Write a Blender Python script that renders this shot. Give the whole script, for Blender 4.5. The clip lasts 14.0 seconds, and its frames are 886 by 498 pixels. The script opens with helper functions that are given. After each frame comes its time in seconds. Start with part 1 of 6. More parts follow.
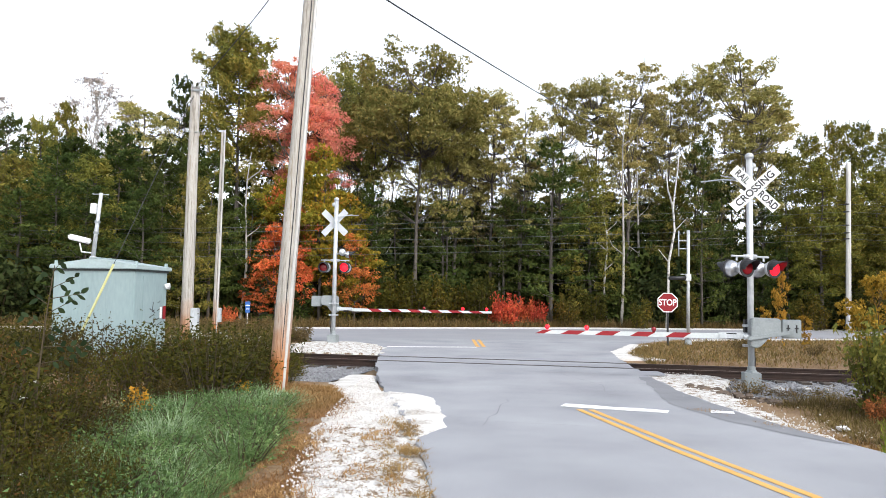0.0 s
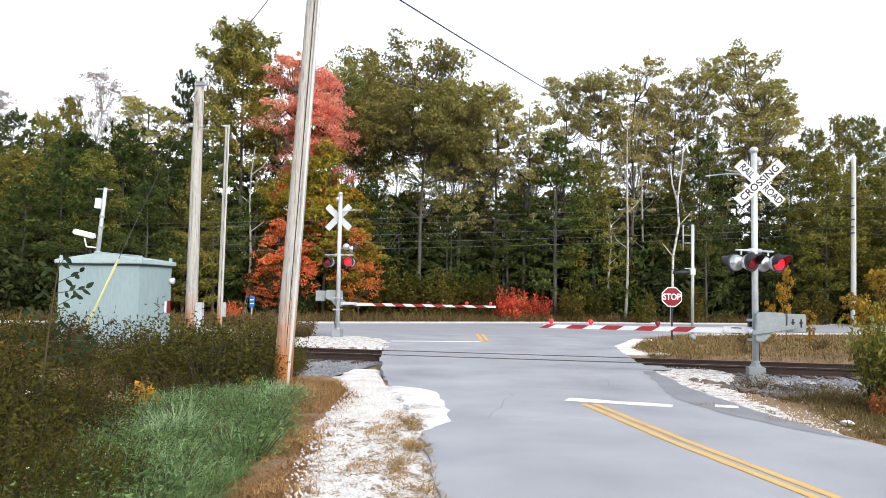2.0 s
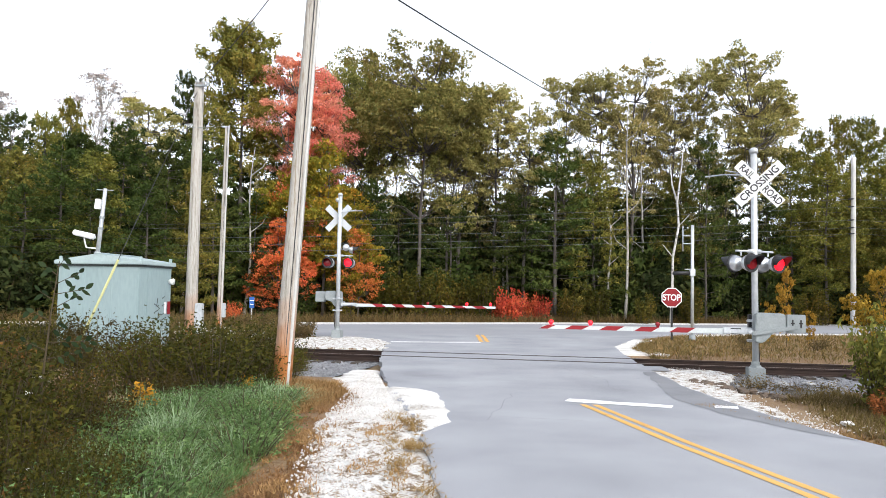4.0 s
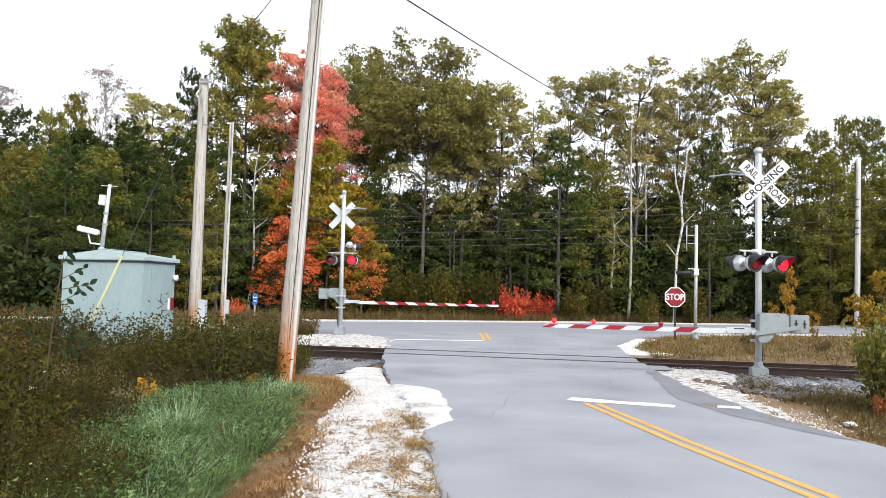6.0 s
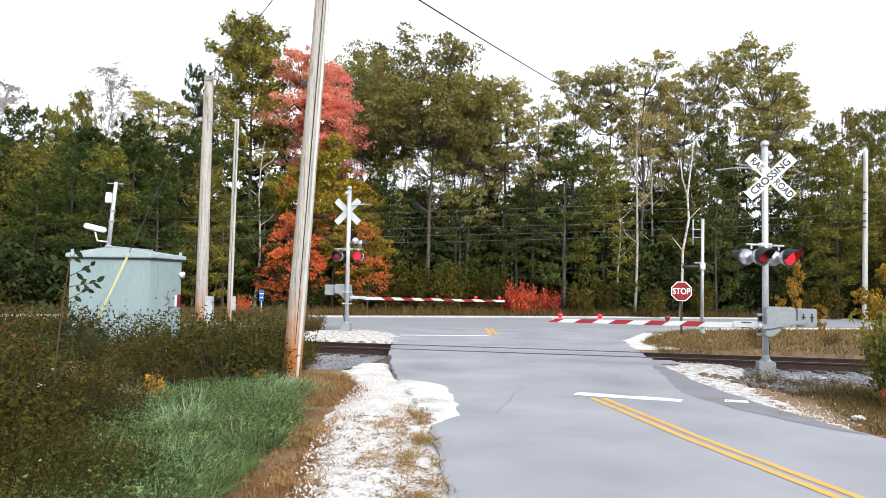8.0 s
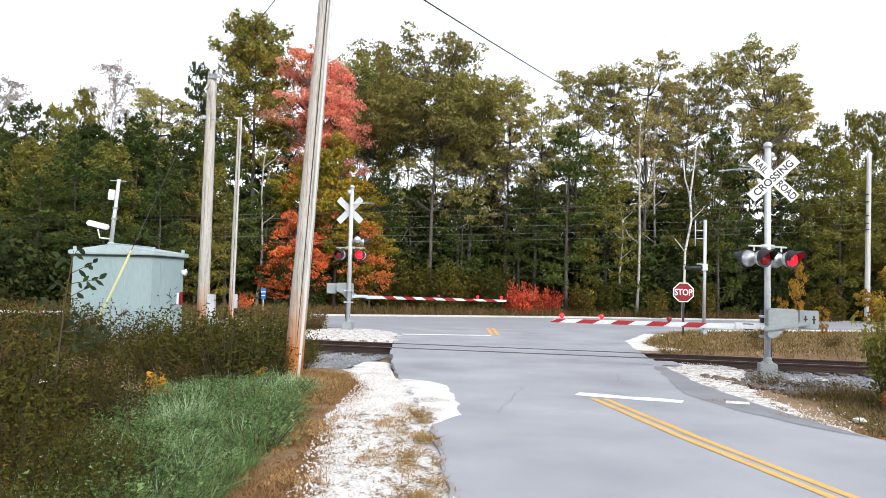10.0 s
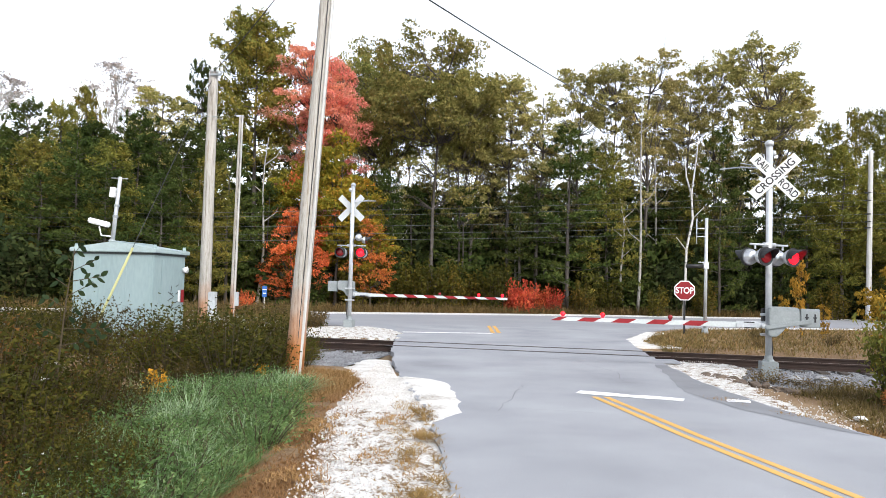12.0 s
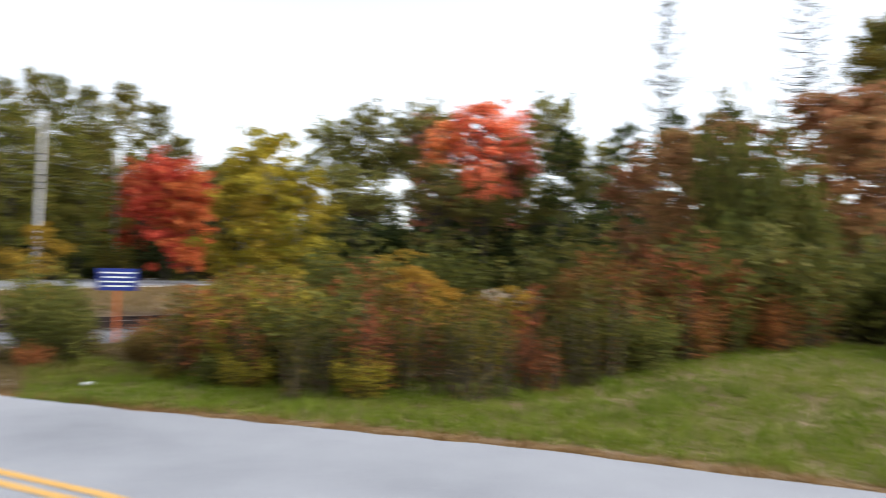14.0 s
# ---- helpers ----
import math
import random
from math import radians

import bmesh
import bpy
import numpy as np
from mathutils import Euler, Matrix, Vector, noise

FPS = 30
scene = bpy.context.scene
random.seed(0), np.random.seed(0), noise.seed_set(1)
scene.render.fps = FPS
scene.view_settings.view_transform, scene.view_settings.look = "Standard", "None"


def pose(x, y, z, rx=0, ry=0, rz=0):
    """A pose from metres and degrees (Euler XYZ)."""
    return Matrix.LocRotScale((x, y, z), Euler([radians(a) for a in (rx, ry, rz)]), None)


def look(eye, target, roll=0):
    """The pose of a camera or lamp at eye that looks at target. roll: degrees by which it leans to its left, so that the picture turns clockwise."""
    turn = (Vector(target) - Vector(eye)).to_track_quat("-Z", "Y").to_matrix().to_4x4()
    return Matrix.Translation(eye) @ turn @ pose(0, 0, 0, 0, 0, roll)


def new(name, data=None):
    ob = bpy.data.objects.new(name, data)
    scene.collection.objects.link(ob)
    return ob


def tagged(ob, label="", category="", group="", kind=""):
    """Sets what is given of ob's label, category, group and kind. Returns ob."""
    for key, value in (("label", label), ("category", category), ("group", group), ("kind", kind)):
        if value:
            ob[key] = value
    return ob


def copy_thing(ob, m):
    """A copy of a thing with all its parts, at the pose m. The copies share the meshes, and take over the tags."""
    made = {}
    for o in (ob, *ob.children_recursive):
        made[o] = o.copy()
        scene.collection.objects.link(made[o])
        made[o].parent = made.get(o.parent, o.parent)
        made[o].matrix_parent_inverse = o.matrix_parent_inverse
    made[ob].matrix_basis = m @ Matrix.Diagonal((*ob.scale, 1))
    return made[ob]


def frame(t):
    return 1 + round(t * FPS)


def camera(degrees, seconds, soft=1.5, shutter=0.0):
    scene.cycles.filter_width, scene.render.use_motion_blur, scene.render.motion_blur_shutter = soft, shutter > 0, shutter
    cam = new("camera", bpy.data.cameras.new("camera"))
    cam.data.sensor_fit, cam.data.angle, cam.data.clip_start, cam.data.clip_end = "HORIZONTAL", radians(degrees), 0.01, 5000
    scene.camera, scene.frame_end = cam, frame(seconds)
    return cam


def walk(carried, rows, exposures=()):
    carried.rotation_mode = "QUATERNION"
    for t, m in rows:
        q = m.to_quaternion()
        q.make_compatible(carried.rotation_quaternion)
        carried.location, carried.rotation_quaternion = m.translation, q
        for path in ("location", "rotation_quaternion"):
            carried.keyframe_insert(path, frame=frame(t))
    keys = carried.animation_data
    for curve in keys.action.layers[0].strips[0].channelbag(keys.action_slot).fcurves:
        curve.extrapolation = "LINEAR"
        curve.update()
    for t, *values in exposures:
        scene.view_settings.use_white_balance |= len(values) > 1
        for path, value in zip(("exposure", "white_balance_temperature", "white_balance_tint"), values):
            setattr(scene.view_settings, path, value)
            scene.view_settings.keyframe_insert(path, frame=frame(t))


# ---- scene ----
cam = camera(60.48, 14.0, 0.8, 0.4)
EXPOSURES = [(0.0, 1.2), (12.5, 1.2), (14.0, 1.1)]
PATH = [
    (0, pose(0, 0, 1.6, 93.86, -0.97, -0.24)),
    (0.5, pose(0, 0, 1.6, 93.70, -0.79, -0.19)),
    (1, pose(0, 0, 1.6, 93.61, -0.89, -0.01)),
    (1.5, pose(0, 0, 1.6, 93.53, -0.71, -0.15)),
    (2, pose(0, 0, 1.6, 93.44, -0.94, 0.06)),
    (2.5, pose(0, 0, 1.6, 93.46, -0.92, -0.13)),
    (3, pose(0, 0, 1.6, 93.50, -0.73, -0.06)),
    (5.5, pose(0, 0, 1.6, 93.46, -1.32, 0.26)),
    (6, pose(0, 0, 1.6, 93.34, -1.31, 0.28)),
    (6.5, pose(0, 0, 1.6, 93.20, -1.18, 0.17)),
    (7, pose(0, 0, 1.6, 93.07, -0.96, 0.48)),
    (7.5, pose(0, 0, 1.6, 93.09, -1.06, 0.52)),
    (8, pose(0, 0, 1.6, 92.99, -1.00, 0.73)),
    (10.5, pose(0, 0, 1.6, 92.91, -1.46, 0.90)),
    (11, pose(0, 0, 1.6, 92.84, -1.38, 1.11)),
    (11.5, pose(0, 0, 1.6, 92.80, -1.52, 1.16)),
    (12, pose(0, 0, 1.6, 92.78, -1.47, 0.95)),
    (12.5, pose(0, 0, 1.6, 93.00, -1.20, 0.00)),
    (12.7, pose(0.014, -0.000, 1.6, 92.68, -0.73, -1.43)),
    (12.9, pose(0.072, -0.004, 1.6, 91.46, -1.00, -7.11)),
    (13.0, pose(0.103, -0.009, 1.6, 91.03, -0.35, -10.27)),
    (13.1, pose(0.144, -0.018, 1.6, 90.48, -0.42, -14.39)),
    (13.2, pose(0.186, -0.031, 1.6, 91.28, -1.23, -18.70)),
    (13.3, pose(0.227, -0.046, 1.6, 91.76, -0.91, -23.04)),
    (13.4, pose(0.265, -0.064, 1.6, 92.19, -1.30, -27.21)),
    (13.5, pose(0.306, -0.087, 1.6, 92.27, -1.84, -31.82)),
    (13.6, pose(0.345, -0.113, 1.6, 92.10, -1.95, -36.44)),
    (13.7, pose(0.381, -0.143, 1.6, 91.85, -2.14, -41.11)),
    (13.8, pose(0.415, -0.174, 1.6, 91.50, -2.16, -45.62)),
    (13.9, pose(0.448, -0.211, 1.6, 91.49, -2.05, -50.55)),
    (14.0, pose(0.480, -0.255, 1.6, 91.34, -1.43, -55.90)),
]
walk(cam, PATH, EXPOSURES)

# ---- light ----
world = bpy.data.worlds.new("overcast_sky")
scene.world = world
world.use_nodes = True
wn, wl = world.node_tree.nodes, world.node_tree.links
wn.clear()
sky = wn.new("ShaderNodeTexSky")
sky.sky_type = "NISHITA"
sky.sun_disc = False
sky.sun_elevation, sky.sun_rotation = radians(38), radians(150)
sky.air_density, sky.dust_density, sky.ozone_density = 1.0, 1.0, 1.0
pale = wn.new("ShaderNodeHueSaturation")
pale.inputs["Saturation"].default_value = 0.34
back = wn.new("ShaderNodeBackground")
back.inputs["Strength"].default_value = 0.15
wout = wn.new("ShaderNodeOutputWorld")
wl.new(sky.outputs["Color"], pale.inputs["Color"])
wl.new(pale.outputs["Color"], back.inputs["Color"])
wl.new(back.outputs["Background"], wout.inputs["Surface"])
sun = new("sun", bpy.data.lights.new("sun", "SUN"))
sun.data.energy, sun.data.angle, sun.data.color = 1.3, radians(30), (1.0, 0.98, 0.96)
sun.matrix_world = look((0, 0, 60), (0 - 60 * math.sin(radians(150)) * 1.28, 0 - 60 * math.cos(radians(150)) * 1.28, 0))

# ---- materials ----


def ramp_of(n, pts):
    r = n.new("ShaderNodeValToRGB")
    while len(r.color_ramp.elements) < len(pts):
        r.color_ramp.elements.new(0.5)
    for e, (p, c) in zip(r.color_ramp.elements, pts):
        e.position, e.color = p, (*c, 1)
    return r


def mat(name, pts, scale=4.0, fine=40.0, rough=0.8, bump=0.3, metal=0.0, distort=0.0, stretch=(1, 1, 1), depth=0.01, glow=0.0):
    """A surface with colour variation at two scales and a fine relief."""
    m = bpy.data.materials.new(name)
    m.use_nodes = True
    n, l = m.node_tree.nodes, m.node_tree.links
    b = n["Principled BSDF"]
    tc, mp = n.new("ShaderNodeTexCoord"), n.new("ShaderNodeMapping")
    mp.inputs["Scale"].default_value = stretch
    l.new(tc.outputs["Object"], mp.inputs["Vector"])
    big, small = n.new("ShaderNodeTexNoise"), n.new("ShaderNodeTexNoise")
    for t, s, d in ((big, scale, 5), (small, fine, 3)):
        t.inputs["Scale"].default_value, t.inputs["Detail"].default_value, t.inputs["Distortion"].default_value = s, d, distort
        l.new(mp.outputs["Vector"], t.inputs["Vector"])
    mix = n.new("ShaderNodeMath")
    mix.operation = "MULTIPLY_ADD"
    mix.inputs[1].default_value = 0.42
    half = n.new("ShaderNodeMath")
    half.operation = "MULTIPLY"
    half.inputs[1].default_value = 0.58
    l.new(big.outputs["Fac"], half.inputs[0])
    l.new(small.outputs["Fac"], mix.inputs[0])
    l.new(half.outputs[0], mix.inputs[2])
    r = ramp_of(n, pts)
    l.new(mix.outputs[0], r.inputs["Fac"])
    l.new(r.outputs["Color"], b.inputs["Base Color"])
    b.inputs["Roughness"].default_value, b.inputs["Metallic"].default_value = rough, metal
    if bump:
        bp = n.new("ShaderNodeBump")
        bp.inputs["Strength"].default_value, bp.inputs["Distance"].default_value = bump, depth
        l.new(small.outputs["Fac"], bp.inputs["Height"])
        l.new(bp.outputs["Normal"], b.inputs["Normal"])
    if glow:
        l.new(r.outputs["Color"], b.inputs["Emission Color"])
        b.inputs["Emission Strength"].default_value = glow
    return m


def shades(c, lo=0.75, hi=1.25):
    return [(0.3, tuple(v * lo for v in c)), (0.7, tuple(min(0.95, v * hi) for v in c))]


def leaf_mat(name, cols, through_light=0.35, rough=0.75):
    """Leaves: each leaf takes its own colour, each plant a slightly different shade."""
    m = bpy.data.materials.new(name)
    m.use_nodes = True
    n, l = m.node_tree.nodes, m.node_tree.links
    b, out = n["Principled BSDF"], n["Material Output"]
    geo, info = n.new("ShaderNodeNewGeometry"), n.new("ShaderNodeObjectInfo")
    r = ramp_of(n, [(i / max(1, len(cols) - 1), c) for i, c in enumerate(cols)])
    # clumps of one colour: a broad noise shifts the leaf's own random value
    tc, nz = n.new("ShaderNodeTexCoord"), n.new("ShaderNodeTexNoise")
    nz.inputs["Scale"].default_value, nz.inputs["Detail"].default_value = 0.45, 2
    l.new(tc.outputs["Object"], nz.inputs["Vector"])
    a, c2 = n.new("ShaderNodeMath"), n.new("ShaderNodeMath")
    a.operation, c2.operation = "MULTIPLY", "MULTIPLY_ADD"
    a.inputs[1].default_value, c2.inputs[1].default_value = 0.5, 1.1
    l.new(geo.outputs["Random Per Island"], a.inputs[0])
    l.new(nz.outputs["Fac"], c2.inputs[0])
    sub = n.new("ShaderNodeMath")
    sub.operation = "SUBTRACT"
    sub.inputs[1].default_value = 0.3
    l.new(a.outputs[0], sub.inputs[0])
    l.new(sub.outputs[0], c2.inputs[2])
    l.new(c2.outputs[0], r.inputs["Fac"])
    hs = n.new("ShaderNodeHueSaturation")
    mr, mv = n.new("ShaderNodeMapRange"), n.new("ShaderNodeMapRange")
    mr.inputs["To Min"].default_value, mr.inputs["To Max"].default_value = 0.488, 0.512
    mv.inputs["To Min"].default_value, mv.inputs["To Max"].default_value = 0.86, 1.14
    l.new(info.outputs["Random"], mr.inputs["Value"])
    l.new(geo.outputs["Random Per Island"], mv.inputs["Value"])
    l.new(mr.outputs[0], hs.inputs["Hue"])
    own, both = n.new("ShaderNodeMapRange"), n.new("ShaderNodeMath")
    own.inputs["To Min"].default_value, own.inputs["To Max"].default_value = 0.84, 1.2
    twist = n.new("ShaderNodeMath")
    twist.operation = "FRACT"
    big7 = n.new("ShaderNodeMath")
    big7.operation = "MULTIPLY"
    big7.inputs[1].default_value = 7.31
    l.new(info.outputs["Random"], big7.inputs[0])
    l.new(big7.outputs[0], twist.inputs[0])
    l.new(twist.outputs[0], own.inputs["Value"])
    both.operation = "MULTIPLY"
    l.new(mv.outputs[0], both.inputs[0])
    l.new(own.outputs[0], both.inputs[1])
    l.new(both.outputs[0], hs.inputs["Value"])
    l.new(r.outputs["Color"], hs.inputs["Color"])
    l.new(hs.outputs["Color"], b.inputs["Base Color"])
    b.inputs["Roughness"].default_value = rough
    b.inputs["Specular IOR Level"].default_value = 0.1
    t, ms = n.new("ShaderNodeBsdfTranslucent"), n.new("ShaderNodeMixShader")
    l.new(hs.outputs["Color"], t.inputs["Color"])
    ms.inputs["Fac"].default_value = through_light
    l.new(b.outputs["BSDF"], ms.inputs[1])
    l.new(t.outputs["BSDF"], ms.inputs[2])
    l.new(ms.outputs["Shader"], out.inputs["Surface"])
    return m


ASPHALT = mat("worn_asphalt", [(0.32, (0.2, 0.207, 0.226)), (0.46, (0.285, 0.292, 0.313)), (0.56, (0.32, 0.327, 0.348)), (0.7, (0.39, 0.397, 0.417))], 0.55, 75, 0.85, 0.5, depth=0.004)
ASPHALT_NEW = mat("patch_asphalt", [(0.3, (0.17, 0.174, 0.187)), (0.7, (0.25, 0.254, 0.27))], 1.5, 70, 0.85, 0.35, depth=0.004)
ASPHALT_HWY = mat("highway_asphalt", [(0.3, (0.24, 0.245, 0.265)), (0.7, (0.32, 0.325, 0.345))], 0.3, 40, 0.85, 0.2, depth=0.004)
TAR = mat("crack_tar", shades((0.14, 0.14, 0.148)), 3, 40, 0.7, 0.2)
PAINT_Y = mat("yellow_road_paint", [(0.3, (0.45, 0.27, 0.1)), (0.45, (0.66, 0.37, 0.09)), (0.7, (0.7, 0.4, 0.12))], 2.5, 60, 0.7, 0.2, depth=0.003)
PAINT_W = mat("white_road_paint", [(0.3, (0.5, 0.5, 0.5)), (0.45, (0.75, 0.75, 0.75)), (0.7, (0.82, 0.82, 0.82))], 2.5, 60, 0.7, 0.2, depth=0.003)
SOIL = mat("dry_verge_soil", [(0.28, (0.09, 0.06, 0.035)), (0.45, (0.2, 0.12, 0.06)), (0.6, (0.3, 0.21, 0.12)), (0.75, (0.14, 0.13, 0.05))], 0.7, 18, 0.95, 0.8, depth=0.03)
GRAVEL = mat("pale_gravel", [(0.32, (0.28, 0.24, 0.19)), (0.4, (0.52, 0.49, 0.45)), (0.5, (0.68, 0.66, 0.63)), (0.66, (0.76, 0.75, 0.73))], 1.8, 30, 0.95, 1.0, depth=0.02)
GRAVEL_DIRTY = mat("pale_gravel_with_dead_grass", [(0.37, (0.16, 0.1, 0.055)), (0.435, (0.3, 0.23, 0.16)), (0.47, (0.5, 0.47, 0.43)), (0.52, (0.64, 0.63, 0.61)), (0.66, (0.72, 0.71, 0.69))], 6.0, 30, 0.95, 1.0, stretch=(1.1, 0.75, 1), depth=0.02)
BALLAST = mat("grey_ballast", [(0.3, (0.11, 0.112, 0.12)), (0.5, (0.21, 0.213, 0.225)), (0.7, (0.34, 0.345, 0.36))], 3.0, 26, 0.95, 1.0, depth=0.03)
RAIL = mat("rusty_rail_steel", [(0.3, (0.018, 0.011, 0.009)), (0.6, (0.04, 0.022, 0.016)), (0.75, (0.08, 0.042, 0.03))], 3, 60, 0.75, 0.3, 0.3)
RAILTOP = mat("worn_rail_head", shades((0.2, 0.16, 0.14)), 3, 50, 0.45, 0.1, 0.8)
TIE = mat("weathered_sleeper", [(0.3, (0.03, 0.025, 0.02)), (0.7, (0.1, 0.08, 0.065))], 3, 30, 0.9, 0.6, stretch=(1, 8, 8))
WOOD = mat("grey_weathered_pole_wood", [(0.34, (0.13, 0.11, 0.085)), (0.43, (0.3, 0.275, 0.24)), (0.55, (0.44, 0.42, 0.385)), (0.64, (0.27, 0.22, 0.165))], 2.2, 14, 0.85, 0.6, stretch=(9, 9, 0.35), depth=0.01)
PALEWOOD = mat("pale_bleached_pole_wood", [(0.3, (0.3, 0.29, 0.27)), (0.5, (0.5, 0.49, 0.47)), (0.7, (0.6, 0.59, 0.57))], 2.2, 14, 0.85, 0.5, stretch=(9, 9, 0.35))
GALV = mat("galvanised_steel", [(0.3, (0.36, 0.38, 0.4)), (0.5, (0.5, 0.52, 0.54)), (0.7, (0.62, 0.64, 0.66))], 3, 25, 0.5, 0.1, 0.35, stretch=(1, 1, 0.4))
CAST = mat("grey_painted_casting", [(0.3, (0.2, 0.225, 0.23)), (0.7, (0.31, 0.335, 0.34))], 4, 30, 0.55, 0.15, 0.1)
SILVER = mat("aluminium_lamp_housing", shades((0.6, 0.61, 0.63)), 4, 20, 0.3, 0.05, 0.8)
BLACK = mat("black_painted_metal", shades((0.02, 0.02, 0.022)), 5, 40, 0.55, 0.1)
HUT = mat("pale_green_grey_paint", [(0.25, (0.2, 0.27, 0.275)), (0.5, (0.255, 0.335, 0.34)), (0.75, (0.31, 0.39, 0.395))], 1.2, 14, 0.55, 0.08, 0.0, stretch=(1, 1, 0.3))
HUTTRIM = mat("pale_roof_paint", shades((0.34, 0.42, 0.425), 0.85, 1.15), 2, 20, 0.5, 0.08)
DRIP = mat("shadow_gap_colour", shades((0.05, 0.06, 0.06)), 5, 30, 0.8, 0.1)
WHITE = mat("white_sheeting", shades((0.78, 0.79, 0.79), 0.9, 1.06), 3, 40, 0.45, 0.03)
ARMWHITE = mat("dulled_white_reflective_tape", shades((0.5, 0.53, 0.53), 0.85, 1.15), 3, 30, 0.5, 0.05)
SIGNBACK = mat("bare_aluminium_sheet", shades((0.55, 0.57, 0.58), 0.85, 1.1), 3, 30, 0.45, 0.05, 0.3)
RED = mat("red_sheeting", shades((0.23, 0.005, 0.01), 0.85, 1.15), 3, 40, 0.7, 0.03)
INK = mat("black_lettering", shades((0.02, 0.02, 0.02)), 5, 40, 0.6, 0.0)
BLUE = mat("blue_sheeting", shades((0.008, 0.025, 0.2), 0.85, 1.15), 4, 40, 0.45, 0.03)
BLUELIGHT = mat("light_blue_sheeting", shades((0.012, 0.09, 0.32), 0.85, 1.15), 4, 40, 0.45, 0.03)
ORANGE = mat("orange_marker_plastic", shades((0.6, 0.14, 0.03)), 4, 30, 0.6, 0.05)
YELLOW = mat("yellow_plastic_tube", shades((0.42, 0.41, 0.18), 0.9, 1.1), 3, 30, 0.5, 0.03)
LENS_DIM = mat("dark_red_lens", shades((0.22, 0.01, 0.015)), 8, 60, 0.25, 0.1)
LENS_LIT = mat("lit_red_lens", shades((0.9, 0.006, 0.013), 0.8, 1.1), 8, 60, 0.25, 0.0, glow=2.2)
LINE = mat("weathered_grey_line_wire", shades((0.1, 0.11, 0.115)), 3, 30, 0.4, 0.0, 0.5)
CABLE = mat("black_cable", shades((0.025, 0.025, 0.027)), 3, 30, 0.6, 0.0)
CONCRETE = mat("grey_concrete", [(0.3, (0.28, 0.28, 0.28)), (0.7, (0.45, 0.45, 0.44))], 4, 40, 0.85, 0.4)
LITTER = mat("white_litter", shades((0.75, 0.75, 0.75)), 9, 50, 0.7, 0.2)
LOG = mat("pale_cut_timber", [(0.3, (0.42, 0.32, 0.22)), (0.7, (0.68, 0.56, 0.42))], 3, 20, 0.9, 0.4)
DEBRIS = mat("dark_rubble", [(0.3, (0.06, 0.045, 0.035)), (0.7, (0.2, 0.15, 0.11))], 4, 25, 0.95, 0.8)
BARK = mat("grey_brown_bark", [(0.3, (0.045, 0.038, 0.032)), (0.55, (0.09, 0.077, 0.066)), (0.75, (0.16, 0.14, 0.125))], 2, 12, 0.95, 0.8, stretch=(4, 4, 0.6), depth=0.03)
PALEBARK = mat("pale_grey_bark", [(0.3, (0.14, 0.12, 0.1)), (0.5, (0.32, 0.3, 0.27)), (0.75, (0.5, 0.48, 0.45))], 1.5, 9, 0.9, 0.5, stretch=(2, 2, 1.5), depth=0.02)
STEM = mat("brown_plant_stem", shades((0.06, 0.043, 0.02)), 5, 30, 0.9, 0.3)

L_PINE = leaf_mat("dark_pine_needles", [(0.022, 0.0374, 0.0099), (0.044, 0.066, 0.0154), (0.0678, 0.0852, 0.0194), (0.0935, 0.0898, 0.0194)], 0.2)
L_PINE2 = leaf_mat("olive_pine_needles", [(0.066, 0.082, 0.02), (0.125, 0.13, 0.027), (0.18, 0.158, 0.031), (0.22, 0.154, 0.032)], 0.2)
L_PINE3 = leaf_mat("golden_olive_pine_needles", [(0.1, 0.118, 0.028), (0.19, 0.19, 0.04), (0.28, 0.235, 0.048), (0.32, 0.215, 0.045)], 0.2)
L_OAK = leaf_mat("olive_green_oak_leaves", [(0.11, 0.124, 0.034), (0.205, 0.205, 0.056), (0.29, 0.265, 0.078), (0.38, 0.3, 0.095)], 0.42)
L_BIRCH = leaf_mat("yellow_green_birch_leaves", [(0.18, 0.185, 0.065), (0.3, 0.27, 0.095), (0.4, 0.34, 0.13), (0.5, 0.37, 0.13)], 0.45)
L_RED = leaf_mat("coral_red_maple_leaves", [(0.8, 0.24, 0.165), (0.9, 0.335, 0.245), (0.93, 0.43, 0.32), (0.94, 0.45, 0.22)], 0.62)
L_TURN = leaf_mat("half_turned_maple_leaves", [(0.09, 0.105, 0.018), (0.19, 0.175, 0.022), (0.31, 0.22, 0.028), (0.5, 0.2, 0.03)], 0.4)
L_CRIMSON = leaf_mat("crimson_shrub_leaves", [(0.22, 0.07, 0.03), (0.46, 0.085, 0.042), (0.62, 0.15, 0.065), (0.58, 0.25, 0.07)], 0.4)
L_CORAL = leaf_mat("coral_orange_maple_leaves", [(0.5, 0.2, 0.06), (0.78, 0.3, 0.12), (0.88, 0.4, 0.2), (0.8, 0.26, 0.14)], 0.45)
L_BROWN2 = leaf_mat("olive_brown_bush_leaves", [(0.077, 0.0605, 0.0176), (0.143, 0.1045, 0.0264), (0.22, 0.143, 0.0352), (0.297, 0.154, 0.044)], 0.3)
L_TWIG = leaf_mat("pale_grey_birch_twigs", [(0.2, 0.185, 0.185), (0.31, 0.29, 0.29), (0.4, 0.35, 0.32), (0.4, 0.29, 0.19)], 0.3)
L_RUST = leaf_mat("rust_brown_bush_leaves", [(0.1125, 0.05, 0.0187), (0.25, 0.0875, 0.0312), (0.375, 0.125, 0.0438), (0.275, 0.175, 0.0438)], 0.3)
